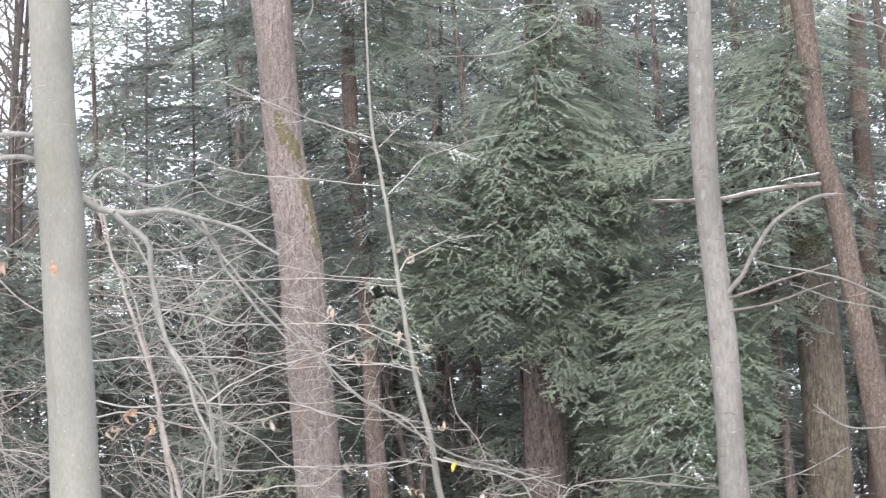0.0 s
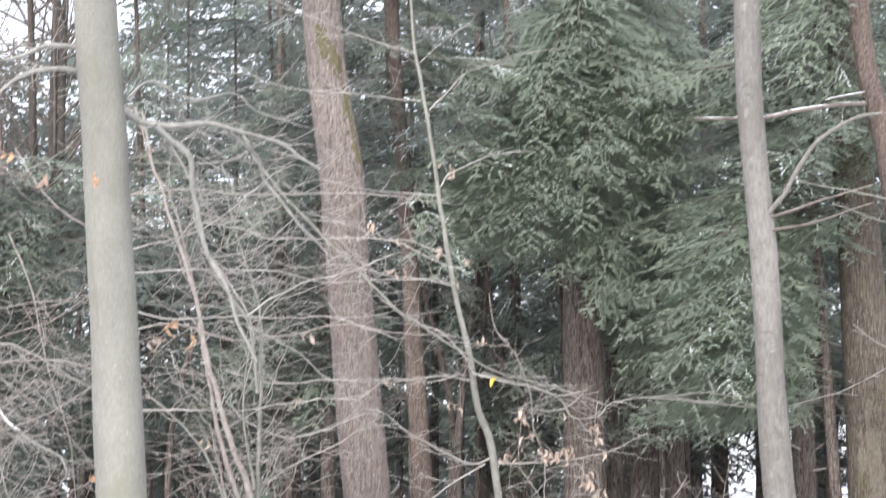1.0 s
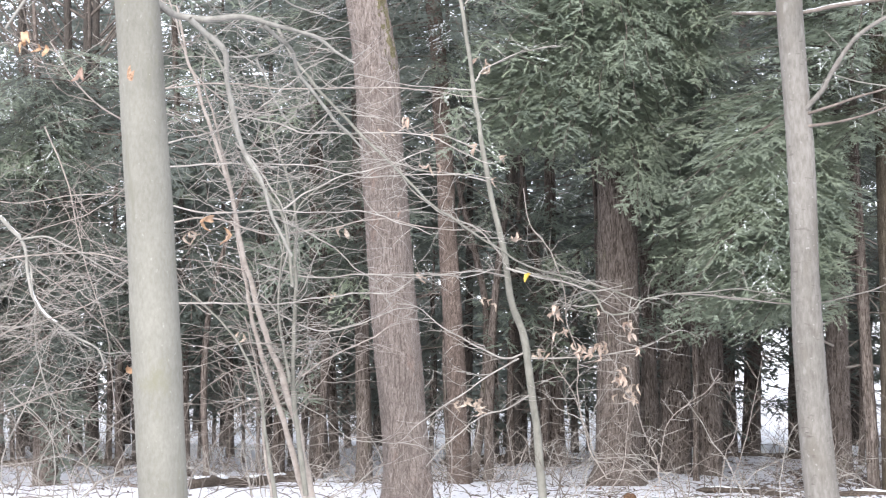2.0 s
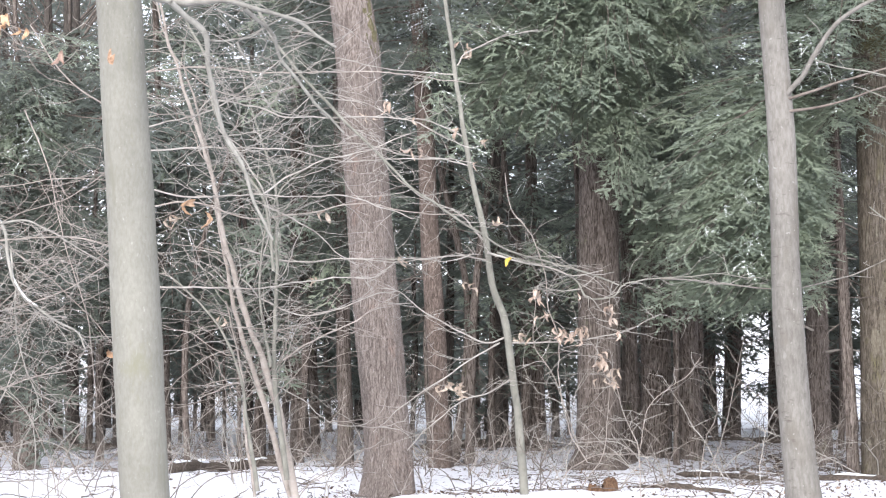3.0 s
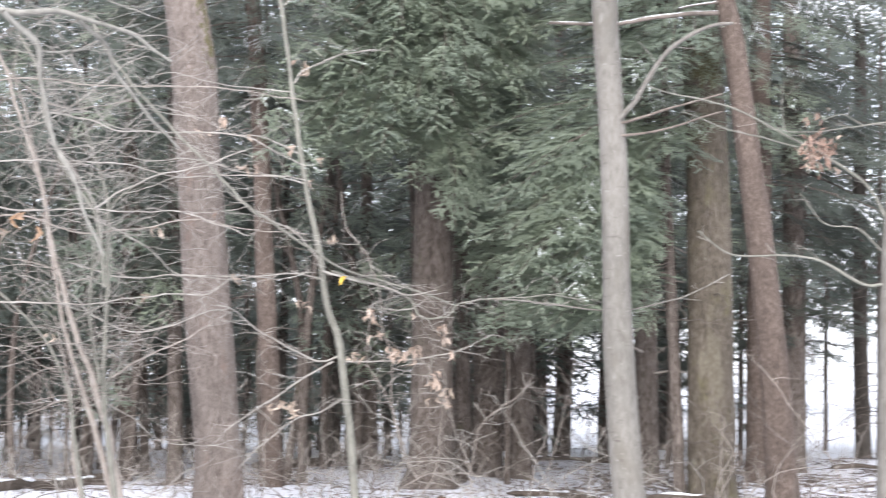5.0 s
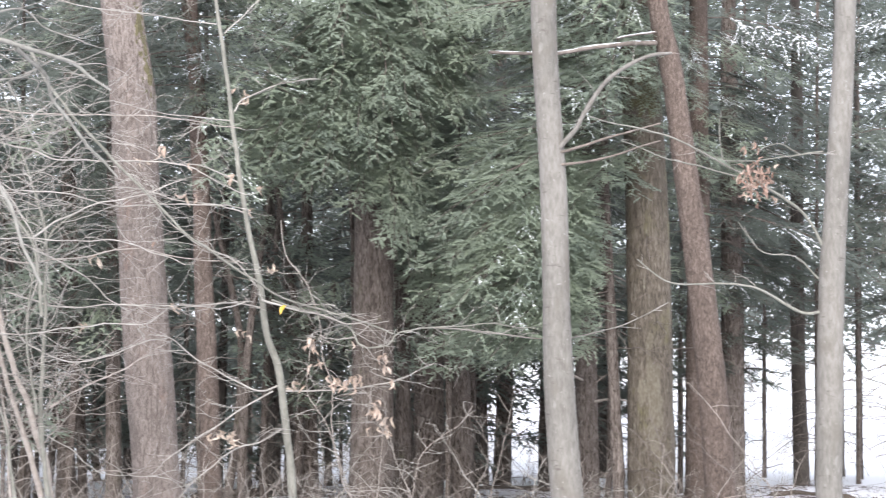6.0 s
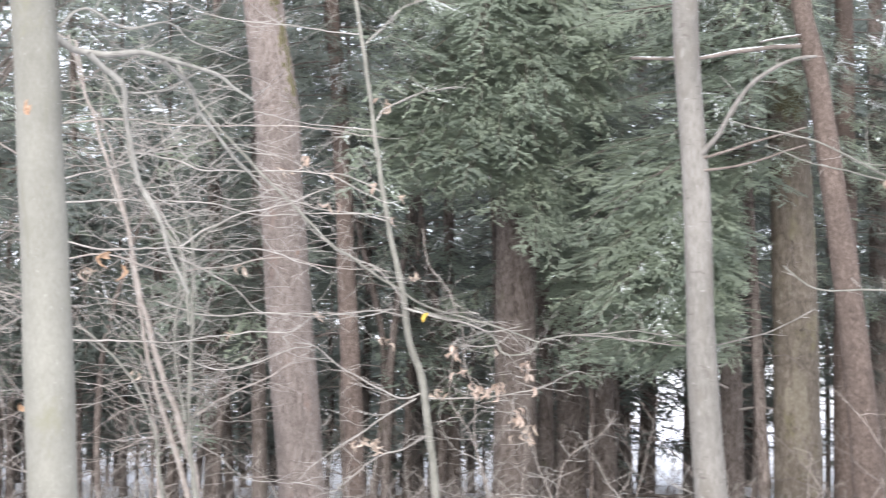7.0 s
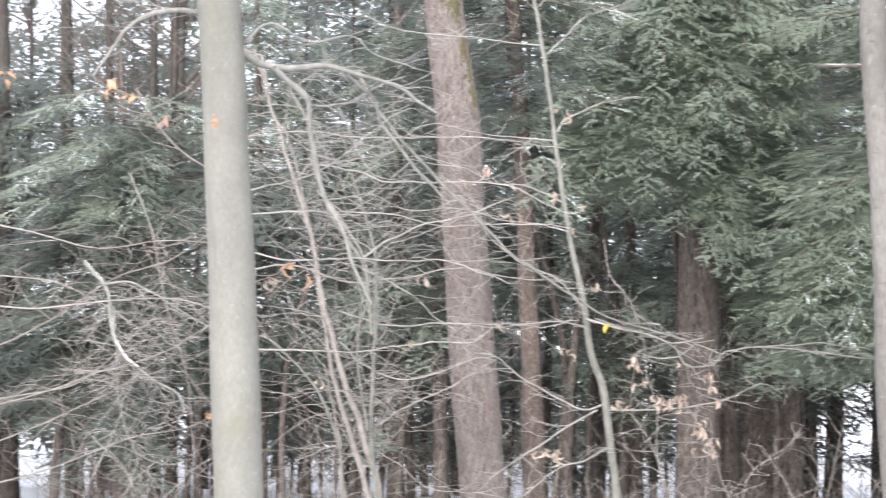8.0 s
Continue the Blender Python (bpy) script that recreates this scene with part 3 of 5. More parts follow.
# ---- the oak
oak = thing("oak_tree", "large oak trunk with furrowed pinkish-brown bark and moss", "tree")
part("trunk", trunk_mesh("trunk", [(-1.280, 9.144, 0.242), (-1.246, 8.764, 0.246), (-1.128, 7.268, 0.232), (-1.036, 6.315, 0.249), (-0.904, 5.412, 0.277), (-0.838, 4.383, 0.260), (-0.687, 2.433, 0.277), (-0.580, 1.087, 0.277), (-0.530, 0.400, 0.291), (-0.545, -0.024, 0.318)], 21, OAK, 112, 0.011, 30, 3.0, 0.012, 0.03, 0.14, 3), oak)
for i, (z0, z1, a, b) in enumerate(((6.75, 7.3, 235, 300), (6.65, 7.2, 262, 325), (6.5, 7.0, 280, 345), (5.9, 6.6, 295, 350), (5.2, 6.1, 300, 355))):
    skin_patch("moss", z0, z1, a, b, MOSS, oak, 0.012, 40 + i, -0.42, "green moss on the bark")


# ---- young beech by the right and its neighbour
grey = thing("beech_tree", "slender grey beech trunk with dark rings and scars", "tree", "beeches")
part("trunk", trunk_mesh("trunk", [(3.572, 7.851, 0.128), (3.572, 7.530, 0.131), (3.542, 5.645, 0.136), (3.632, 3.828, 0.139), (3.662, 2.181, 0.151), (3.730, 0.866, 0.165), (3.800, 0.108, 0.180)], 17.6, GREY_BARK, 40, 0.003, 9, 8, 0.007, 0.03, 0.25, 5), grey)
def grow_grey(i, pts, r0, r1):
    ob, p = limb("branch", pts, r0, r1, TWIG_DARK if i in (1, 2) else GREY_BARK, grey, seed=60 + i)
    if i == 0 or i == 3:
        tagged(part("twig_spray", mesh_of("twig_spray", *joined(twig_lines(p, np.random.default_rng(70 + i), 0.16, 0.4, 0.004, 0.05, 0.5, 1)), [TWIG]), ob), kind="stuff")


grow_grey(0, [(3.67, 17.50, 4.28), (3.81, 17.40, 4.46), (3.94, 17.30, 4.69), (4.18, 17.20, 5.00), (4.55, 17.10, 5.20), (4.77, 17.00, 5.23)], 0.031, 0.018)
grow_grey(1, [(3.67, 17.50, 4.23), (4.14, 17.40, 4.37), (4.41, 17.30, 4.44), (4.70, 17.20, 4.51)], 0.018, 0.009)
grow_grey(2, [(3.67, 17.50, 4.10), (4.13, 17.40, 4.17), (4.53, 17.30, 4.30), (4.69, 17.20, 4.33)], 0.016, 0.009)
grow_grey(3, [(2.45, 18.20, 2.42), (2.81, 18.13, 2.39), (3.23, 18.07, 2.33), (3.83, 18.00, 2.30), (4.31, 17.93, 2.40), (4.60, 17.87, 2.51), (4.93, 17.80, 2.69)], 0.010, 0.006)

grey2 = thing("beech_tree", "straight pale beech trunk with spreading bare branches", "tree", "beeches")
part("trunk", trunk_mesh("trunk", [(6.743, 7.790, 0.101), (6.659, 5.651, 0.112), (6.523, 3.853, 0.121), (6.434, 2.673, 0.132), (6.352, 0.460, 0.140)], 17, GREY_BARK, 40, 0.003, 9, 8, 0.006, 0.03, 0.25, 6), grey2)
def grow_grey2(i, pts, r0, r1):
    ob, p = limb("branch", pts, r0, r1, SAPLING, grey2, seed=80 + i)
    tagged(part("twig_spray", mesh_of("twig_spray", *joined(twig_lines(p, np.random.default_rng(90 + i), 0.22, 0.4, 0.0036, 0.15, 0.3, 1)), [TWIG]), ob), kind="stuff")


grow_grey2(0, [(6.35, 17.00, 3.24), (6.16, 16.94, 3.53), (5.85, 16.89, 3.75), (5.53, 16.83, 3.92), (5.28, 16.78, 4.01), (4.91, 16.72, 4.20), (4.60, 16.67, 4.31), (4.24, 16.61, 4.37), (3.94, 16.56, 4.41), (3.70, 16.50, 4.47)], 0.018, 0.006)
grow_grey2(1, [(6.31, 17.00, 2.54), (6.07, 16.92, 2.53), (5.69, 16.83, 2.72), (5.43, 16.75, 2.79), (4.93, 16.67, 2.80), (4.56, 16.58, 2.81), (4.25, 16.50, 3.02)], 0.018, 0.006)
grow_grey2(2, [(5.34, 16.70, 3.90), (4.93, 16.60, 3.98), (4.55, 16.50, 4.04), (4.07, 16.40, 4.19)], 0.010, 0.005)
grow_grey2(3, [(5.20, 16.70, 4.06), (5.14, 16.60, 4.33), (5.14, 16.50, 4.54)], 0.009, 0.005)
grow_grey2(4, [(6.38, 17.00, 4.22), (5.91, 16.87, 4.13), (5.56, 16.73, 4.07), (5.19, 16.60, 4.04)], 0.010, 0.005)
grow_grey2(5, [(6.30, 17.00, 2.89), (6.02, 16.90, 3.11), (5.63, 16.80, 3.15), (5.36, 16.70, 3.43)], 0.010, 0.005)
grow_grey2(6, [(6.14, 17.00, 4.18), (5.84, 16.85, 4.27), (5.55, 16.70, 4.15)], 0.008, 0.004)

# ---- leaning reddish trunk with a snow-lined dead limb
lean = thing("pine_tree", "leaning reddish-brown conifer trunk with dead side limbs", "tree")
part("trunk", trunk_mesh("trunk", [(5.774, 9.343, 0.131), (5.874, 8.859, 0.138), (5.982, 7.073, 0.131), (6.164, 6.078, 0.145), (6.330, 4.784, 0.160), (6.495, 3.427, 0.176), (6.655, 1.935, 0.187), (6.745, 0.445, 0.200)], 22, REDDISH, 48, 0.008, 22, 3.5, 0.010, 0.04, 0.2, 8), lean)
for i, (pts, r0, r1) in enumerate((([(5.90, 21.80, 6.40), (5.46, 21.64, 6.34), (5.04, 21.48, 6.26), (4.45, 21.32, 6.12), (3.97, 21.16, 6.07), (3.51, 21.00, 6.04)], 0.032, 0.020), ([(5.90, 21.80, 6.55), (5.59, 21.55, 6.45), (5.26, 21.30, 6.34)], 0.016, 0.009))):
    ob, p = limb("branch", pts, r0, r1, TWIG_DARK, lean, seed=120 + i)
    q = p + np.array([0, 0, 1.0]) * np.linspace(r0 * 0.85, r1 * 0.85, len(p))[:, None]
    part("snow", mesh_of("snow", *tube(q, np.clip(np.linspace(0.010, 0.006, len(q)) * (1 + 0.5 * vnoise(q * 5, 2)), 0.003, 1), 6), [SNOW]), ob, "line of snow along the limb")

# ---- hemlocks that stand in view
hemlock("broad hemlock with ridged bark and low feathery green boughs", [(2.755, 10.612, 0.219), (2.758, 9.185, 0.245), (2.577, 6.256, 0.271), (2.600, 4.305, 0.297), (2.593, 1.848, 0.323), (2.574, 0.199, 0.350), (2.572, 0.008, 0.420)], 26.5, (6.6, 12.5), 14, 1.25, 301, front=0.65, sides=52, snowy=0.03)
hemlock("dark hemlock trunk with dense green boughs above", [(3.839, 10.416, 0.163), (3.767, 4.473, 0.220), (3.802, 1.881, 0.249), (3.767, 0.029, 0.277)], 29, (3.0, 13), 16, 1.2, 302, snowy=0.03, front=0.6, sides=28, dead=0.14)
hemlock("slim hemlock with dense green boughs", [(4.009, 10.259, 0.066), (4.174, 4.421, 0.132), (4.266, 2.250, 0.160), (4.291, 0.035, 0.188)], 28.5, (2.8, 12), 14, 1.1, 303, snowy=0.03, front=0.6, dead=0.14)
hemlock("hemlock with reddish trunk and dusted boughs", [(-0.334, 9.961, 0.089), (-0.265, 7.356, 0.109), (-0.155, 6.309, 0.113), (-0.016, 3.441, 0.125), (0.105, 1.018, 0.137), (0.129, 0.097, 0.170)], 24.5, (5.2, 12), 12, 1.05, 304, bark=REDDISH, front=0.3, snowy=0.6, sides=28)
hemlock("mossy broad conifer trunk with high boughs", [(6.335, 9.704, 0.240), (6.241, 7.067, 0.264), (6.328, 4.659, 0.297), (6.346, 2.617, 0.316), (6.346, 0.352, 0.342)], 24, (7.5, 12), 5, 1.1, 305, bark=MOSSY, front=0.3, snowy=0.7, sides=52)
skin_patch("moss", 5.55, 6.45, 215, 330, MOSS, STAND[4][0], 0.014, 14, -0.35, "yellow-green moss on the bark")
skin_patch("lichen", 0.5, 3.0, 225, 300, PALE_LICHEN, STAND[4][0], 0.006, 15, -0.45, "pale lichen on the bark")
hemlock("dark hemlock with snow-dusted boughs", [(8.396, 11.059, 0.139), (8.340, 8.617, 0.148), (8.310, 6.657, 0.171), (8.280, 4.531, 0.190), (8.190, 0.158, 0.215)], 28, (4.5, 13), 14, 1.15, 306, bark=REDDISH, front=0.4, snowy=0.7, sides=28)
hemlock("hemlock with brown trunk and high boughs", [(6.293, 5.644, 0.148), (6.301, 4.022, 0.166), (6.320, 0.164, 0.194)], 28, (3.6, 12), 12, 1.1, 307, front=0.5, sides=28)
hemlock("thin young hemlock with sparse boughs", [(5.706, 5.471, 0.059), (5.721, 4.320, 0.067), (5.867, 0.353, 0.079)], 24, (3.6, 8), 5, 0.8, 308, front=0.5)
hemlock("hemlock trunk among dense boughs", [(9.809, 7.917, 0.153), (9.790, 4.478, 0.194), (9.754, 0.163, 0.215)], 31, (3.2, 13), 14, 1.2, 309, front=0.5, snowy=0.6, dead=0.13)
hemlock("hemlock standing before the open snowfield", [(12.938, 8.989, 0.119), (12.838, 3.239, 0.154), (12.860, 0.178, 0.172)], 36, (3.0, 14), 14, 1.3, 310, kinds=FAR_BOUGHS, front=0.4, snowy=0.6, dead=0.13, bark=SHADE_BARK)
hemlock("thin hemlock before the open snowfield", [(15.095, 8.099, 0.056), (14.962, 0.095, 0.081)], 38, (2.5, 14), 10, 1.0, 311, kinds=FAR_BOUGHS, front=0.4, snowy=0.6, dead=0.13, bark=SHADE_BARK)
hemlock("dark slim hemlock trunk", [(5.802, 5.550, 0.095), (5.833, 1.737, 0.119), (5.838, 0.014, 0.148)], 36, (2.2, 13), 10, 1.1, 312, kinds=FAR_BOUGHS, dead=0.13)
hemlock("dark hemlock trunk by the snowfield", [(6.293, 6.753, 0.131), (6.339, 2.448, 0.166), (6.263, 0.014, 0.196)], 36, (2.0, 14), 12, 1.1, 313, kinds=FAR_BOUGHS, dead=0.13)
hemlock("dark slim hemlock trunk", [(7.056, 5.437, 0.081), (6.985, 0.033, 0.139)], 35, (2.2, 13), 10, 1.0, 314, kinds=FAR_BOUGHS, dead=0.13)
hemlock("dark hemlock trunk in deep shade", [(3.245, 2.791, 0.111), (3.196, 0.015, 0.148)], 28, (2.6, 9), 8, 1.0, 315, dead=0.14)
hemlock("dark hemlock trunk in deep shade", [(1.771, 4.875, 0.099), (1.819, 1.894, 0.134), (1.831, 0.027, 0.168)], 30, (2.0, 13), 16, 1.2, 316, dead=0.14)
hemlock("dark hemlock trunk in deep shade", [(1.358, 3.068, 0.101), (1.406, 0.052, 0.123)], 34, (1.8, 13), 14, 1.2, 317, kinds=FAR_BOUGHS, dead=0.14)
hemlock("dark hemlock trunk behind bare saplings", [(-2.367, 2.884, 0.109), (-2.283, -0.022, 0.178)], 30, (1.8, 13), 16, 1.3, 318, dead=0.14)
hemlock("tall dark conifer against the sky", [(-10.683, 11.925, 0.125), (-10.531, 8.764, 0.150), (-10.393, 4.631, 0.163), (-10.049, -0.179, 0.213)], 38, (2.0, 14), 14, 0.9, 319, kinds=FAR_BOUGHS, snowy=0.8, bark=SHADE_BARK)
hemlock("thin tall conifer against the sky", [(-10.209, 12.477, 0.073), (-9.956, 7.513, 0.086), (-9.649, -0.094, 0.106)], 40, (2.0, 14), 10, 0.7, 320, kinds=FAR_BOUGHS, snowy=0.7, bark=SHADE_BARK)
hemlock("hemlock with low snow-dusted boughs", [(-6.541, 5.439, 0.053), (-6.417, 1.500, 0.134), (-6.361, 0.209, 0.187)], 27, (1.5, 7.0), 18, 1.25, 321, SHADE_BOUGHS, front=0.6, snowy=0.1)
hemlock("hemlock with green boughs behind bare saplings", [(-4.9, 12, 0.02), (-4.6, 5, 0.06), (-4.5, 0, 0.11)], 29, (2.2, 12), 16, 1.25, 330, front=0.6, snowy=0.4)
hemlock("hemlock with green boughs behind an oak", [(-1.7, 12, 0.03), (-1.5, 5, 0.09), (-1.4, 0, 0.13)], 28, (3.4, 12), 14, 1.2, 331, front=0.6, snowy=0.4)
hemlock("hemlock with dusted boughs by the snowfield", [(14.1, 13, 0.03), (14.0, 5, 0.06), (13.9, 0, 0.08)], 33, (3.6, 13), 14, 1.15, 332, front=0.5, snowy=0.7, dead=0.13)
hemlock("hemlock with dusted boughs by the snowfield", [(15.5, 14, 0.06), (15.3, 5, 0.13), (15.2, 0, 0.16)], 40, (3.2, 14), 14, 1.2, 333, FAR_BOUGHS, front=0.5, snowy=0.7, dead=0.13, bark=SHADE_BARK)
hemlock("dark hemlock with low snowy boughs", [(-10.911, 11.301, 0.101), (-10.596, 5.435, 0.168), (-10.313, -0.005, 0.191)], 34, (1.5, 9.0), 16, 1.2, 322, kinds=FAR_BOUGHS, snowy=0.8, bark=SHADE_BARK)

for az, y, low, seed in ((12.1, 39, 1.7, 340), (13.2, 41, 1.9, 341), (14.3, 38, 1.8, 342), (11.9, 34, 2.4, 343), (8.4, 38, 1.8, 344), (7.2, 36, 2.0, 345)):
    x = y * math.tan(radians(az))
    hemlock("slim dark hemlock with low sparse boughs", [(x + 0.2, 12, 0.02), (x, 5, 0.05), (x - 0.1, 0, 0.09)], y, (low, 12), 16, 1.15, seed, FAR_BOUGHS, front=0.5, snowy=0.3, sides=10, step=0.3, dead=0.16)
for az, y, seed in ((15.9, 33, 346), (17.9, 35, 347), (18.6, 39, 348), (20.3, 34, 349), (21.6, 37, 350), (22.7, 31, 351), (23.6, 38, 352), (24.6, 34, 353), (25.5, 40, 354)):
    x = y * math.tan(radians(az))
    hemlock("thin conifer with bare dead lower branches", [(x + 0.2, 12, 0.02), (x, 5, 0.035), (x - 0.1, 0, 0.055)], y, (4.2, 12), 8, 1.0, seed, FAR_BOUGHS, front=0.4, snowy=0.5, sides=8, step=0.3, dead=0.09)

# pale dead stubs on the brown hemlock
rnd = np.random.default_rng(88)
for h in (3.3, 2.75, 2.45, 2.05, 1.7, 3.8):
    L, way = rnd.uniform(0.4, 0.75), rnd.choice([-1, 1], p=[0.25, 0.75])
    limb("stub", [(6.31 + way * 0.1, 27.85, h), (6.31 + way * (0.1 + L / 2), 27.7, h + rnd.normal(0, 0.05)), (6.31 + way * (0.1 + L), 27.6, h - rnd.uniform(0.02, 0.15))], 0.022, 0.010, TWIG_BROWN, STAND[6][0], "pale dead stub", seed=int(h * 100))

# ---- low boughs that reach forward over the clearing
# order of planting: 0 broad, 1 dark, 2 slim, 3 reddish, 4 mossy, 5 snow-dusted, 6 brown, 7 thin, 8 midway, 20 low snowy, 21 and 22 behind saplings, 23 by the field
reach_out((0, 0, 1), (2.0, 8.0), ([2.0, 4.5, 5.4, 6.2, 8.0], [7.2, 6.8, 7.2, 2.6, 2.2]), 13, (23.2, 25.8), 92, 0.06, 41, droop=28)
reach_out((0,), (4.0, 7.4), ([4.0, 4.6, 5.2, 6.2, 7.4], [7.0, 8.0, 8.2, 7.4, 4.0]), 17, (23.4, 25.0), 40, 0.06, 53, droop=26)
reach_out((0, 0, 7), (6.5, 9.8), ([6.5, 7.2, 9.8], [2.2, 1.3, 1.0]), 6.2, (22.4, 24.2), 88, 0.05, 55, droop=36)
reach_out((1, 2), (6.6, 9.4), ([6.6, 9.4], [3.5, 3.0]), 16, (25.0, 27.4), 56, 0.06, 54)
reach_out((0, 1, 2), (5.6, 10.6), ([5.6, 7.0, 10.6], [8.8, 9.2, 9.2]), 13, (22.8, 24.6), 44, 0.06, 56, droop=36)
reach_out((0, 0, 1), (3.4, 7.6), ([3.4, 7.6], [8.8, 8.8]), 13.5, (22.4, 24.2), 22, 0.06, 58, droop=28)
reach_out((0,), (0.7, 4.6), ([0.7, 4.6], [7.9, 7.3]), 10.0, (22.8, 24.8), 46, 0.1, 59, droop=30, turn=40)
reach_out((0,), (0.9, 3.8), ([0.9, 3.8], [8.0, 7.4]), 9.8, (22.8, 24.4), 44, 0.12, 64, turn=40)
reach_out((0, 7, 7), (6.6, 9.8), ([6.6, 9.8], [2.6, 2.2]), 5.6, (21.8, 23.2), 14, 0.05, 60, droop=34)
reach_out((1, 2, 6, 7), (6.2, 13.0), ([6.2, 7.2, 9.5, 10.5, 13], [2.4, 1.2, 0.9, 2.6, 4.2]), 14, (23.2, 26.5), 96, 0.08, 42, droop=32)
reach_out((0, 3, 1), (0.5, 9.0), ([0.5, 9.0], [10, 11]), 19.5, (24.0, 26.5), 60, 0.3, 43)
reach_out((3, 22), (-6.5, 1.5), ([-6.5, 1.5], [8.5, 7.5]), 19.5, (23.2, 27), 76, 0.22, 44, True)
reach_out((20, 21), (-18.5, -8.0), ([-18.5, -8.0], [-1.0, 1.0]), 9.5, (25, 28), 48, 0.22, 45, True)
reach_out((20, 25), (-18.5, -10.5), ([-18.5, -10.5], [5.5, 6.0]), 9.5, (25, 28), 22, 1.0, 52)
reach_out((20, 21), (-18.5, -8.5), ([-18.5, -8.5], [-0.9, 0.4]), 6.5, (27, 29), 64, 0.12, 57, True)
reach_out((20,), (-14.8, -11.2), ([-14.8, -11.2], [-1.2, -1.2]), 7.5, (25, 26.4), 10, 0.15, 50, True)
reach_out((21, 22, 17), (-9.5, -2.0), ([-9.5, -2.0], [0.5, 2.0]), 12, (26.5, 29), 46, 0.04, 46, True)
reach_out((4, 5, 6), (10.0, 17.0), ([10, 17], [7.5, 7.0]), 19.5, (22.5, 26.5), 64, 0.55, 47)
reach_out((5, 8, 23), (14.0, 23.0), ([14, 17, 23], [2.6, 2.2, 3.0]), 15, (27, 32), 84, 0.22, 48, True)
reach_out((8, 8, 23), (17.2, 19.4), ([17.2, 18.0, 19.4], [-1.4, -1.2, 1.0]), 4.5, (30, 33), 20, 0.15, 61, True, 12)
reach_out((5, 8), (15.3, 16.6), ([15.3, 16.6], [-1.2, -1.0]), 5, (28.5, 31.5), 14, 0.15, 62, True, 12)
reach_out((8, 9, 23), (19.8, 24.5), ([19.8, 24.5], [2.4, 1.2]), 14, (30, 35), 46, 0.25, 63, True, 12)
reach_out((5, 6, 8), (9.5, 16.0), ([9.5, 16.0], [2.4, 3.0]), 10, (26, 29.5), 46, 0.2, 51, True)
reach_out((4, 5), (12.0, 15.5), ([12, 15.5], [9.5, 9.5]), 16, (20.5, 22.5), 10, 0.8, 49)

# ---- bare broadleaf trees against the sky
def bare_tree(label, x, y, tall, r, seed):
    rnd = np.random.default_rng(seed)
    tree = thing("bare_tree", label, "tree", "bare trees")
    line = [(x + rnd.normal(0, 0.5), tall, r * 0.25), (x + rnd.normal(0, 0.25), tall * 0.6, r * 0.6), (x, floor_at(x, y), r)]
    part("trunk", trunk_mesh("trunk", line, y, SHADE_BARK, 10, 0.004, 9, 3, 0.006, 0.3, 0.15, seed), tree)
    for i in range(22):
        h = tall * rnd.uniform(0.3, 0.98)
        a, L = rnd.uniform(0, 6.28), tall * rnd.uniform(0.10, 0.24)
        o = np.array([np.interp(h, [line[2][1], line[1][1], line[0][1]], [line[2][0], line[1][0], line[0][0]]), y, h])
        up = rnd.uniform(0.4, 1.2)
        pts = [o + np.array([math.cos(a) * L * t, math.sin(a) * L * t, L * up * t * (1 + 0.3 * t)]) + rnd.normal(0, 0.04, 3) * t for t in (0, 0.35, 0.7, 1)]
        ob, p = limb("branch", pts, r * 0.3, 0.006, TWIG_DARK, tree, sides=4, step=0.3, seed=seed + i)
        tagged(part("twig_spray", mesh_of("twig_spray", *joined(twig_lines(p, rnd, 0.5, 1.4, 0.011, 0.4, 0.0, 1)), [TWIG_DARK]), ob), kind="stuff")


for i, (x, y) in enumerate(((-7.6, 33), (-9.0, 36), (-8.4, 40), (-11.6, 35), (-12.6, 41), (-7.4, 35.5), (-6.9, 33.2), (-8.6, 41.5), (-8.0, 36.8))):
    bare_tree("bare broadleaf tree against the pale sky", x, y, 15.5 + i * 0.3, 0.085 + 0.006 * i, 960 + 40 * i)

# ---- the wood behind: hemlocks in the distance
def gap_in_wood(az):
    """Bearings where the open snowfield shows between the trunks."""
    return 9.2 < az < 11.4 or 15.2 < az < 23


rnd = np.random.default_rng(77)
k = 0
for depth, count, lo in ((33, 12, 2.4), (41, 16, 2.2), (54, 12, 1.7), (72, 6, 1.2)):
    for i in range(count):
        az = -20 + 43 * (i + rnd.uniform(0.1, 0.9)) / count
        y = depth + rnd.uniform(-2, 2)
        if az > 7 and depth > 50 or gap_in_wood(az):
            continue
        x = y * math.tan(radians(az))
        base = lo if az < 4 else lo + 0.8 if az < 7 else 4.2 if depth > 50 else 3.4 if az < 13 else 4.0
        r = rnd.uniform(0.08, 0.17)
        h = floor_at(x, y)
        tall = 14 + (depth - 33) * 0.3
        if az < -9:
            tall *= 0.62 if depth < 50 else 0.8
        line = [(x + rnd.normal(0, 0.3), tall, 0.015), (x + rnd.normal(0, 0.1), 5, r * 0.45), (x, h, r)]
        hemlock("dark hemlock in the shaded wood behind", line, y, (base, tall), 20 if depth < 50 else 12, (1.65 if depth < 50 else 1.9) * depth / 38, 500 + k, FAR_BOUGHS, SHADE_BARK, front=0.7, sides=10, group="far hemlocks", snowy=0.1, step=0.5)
        k += 1

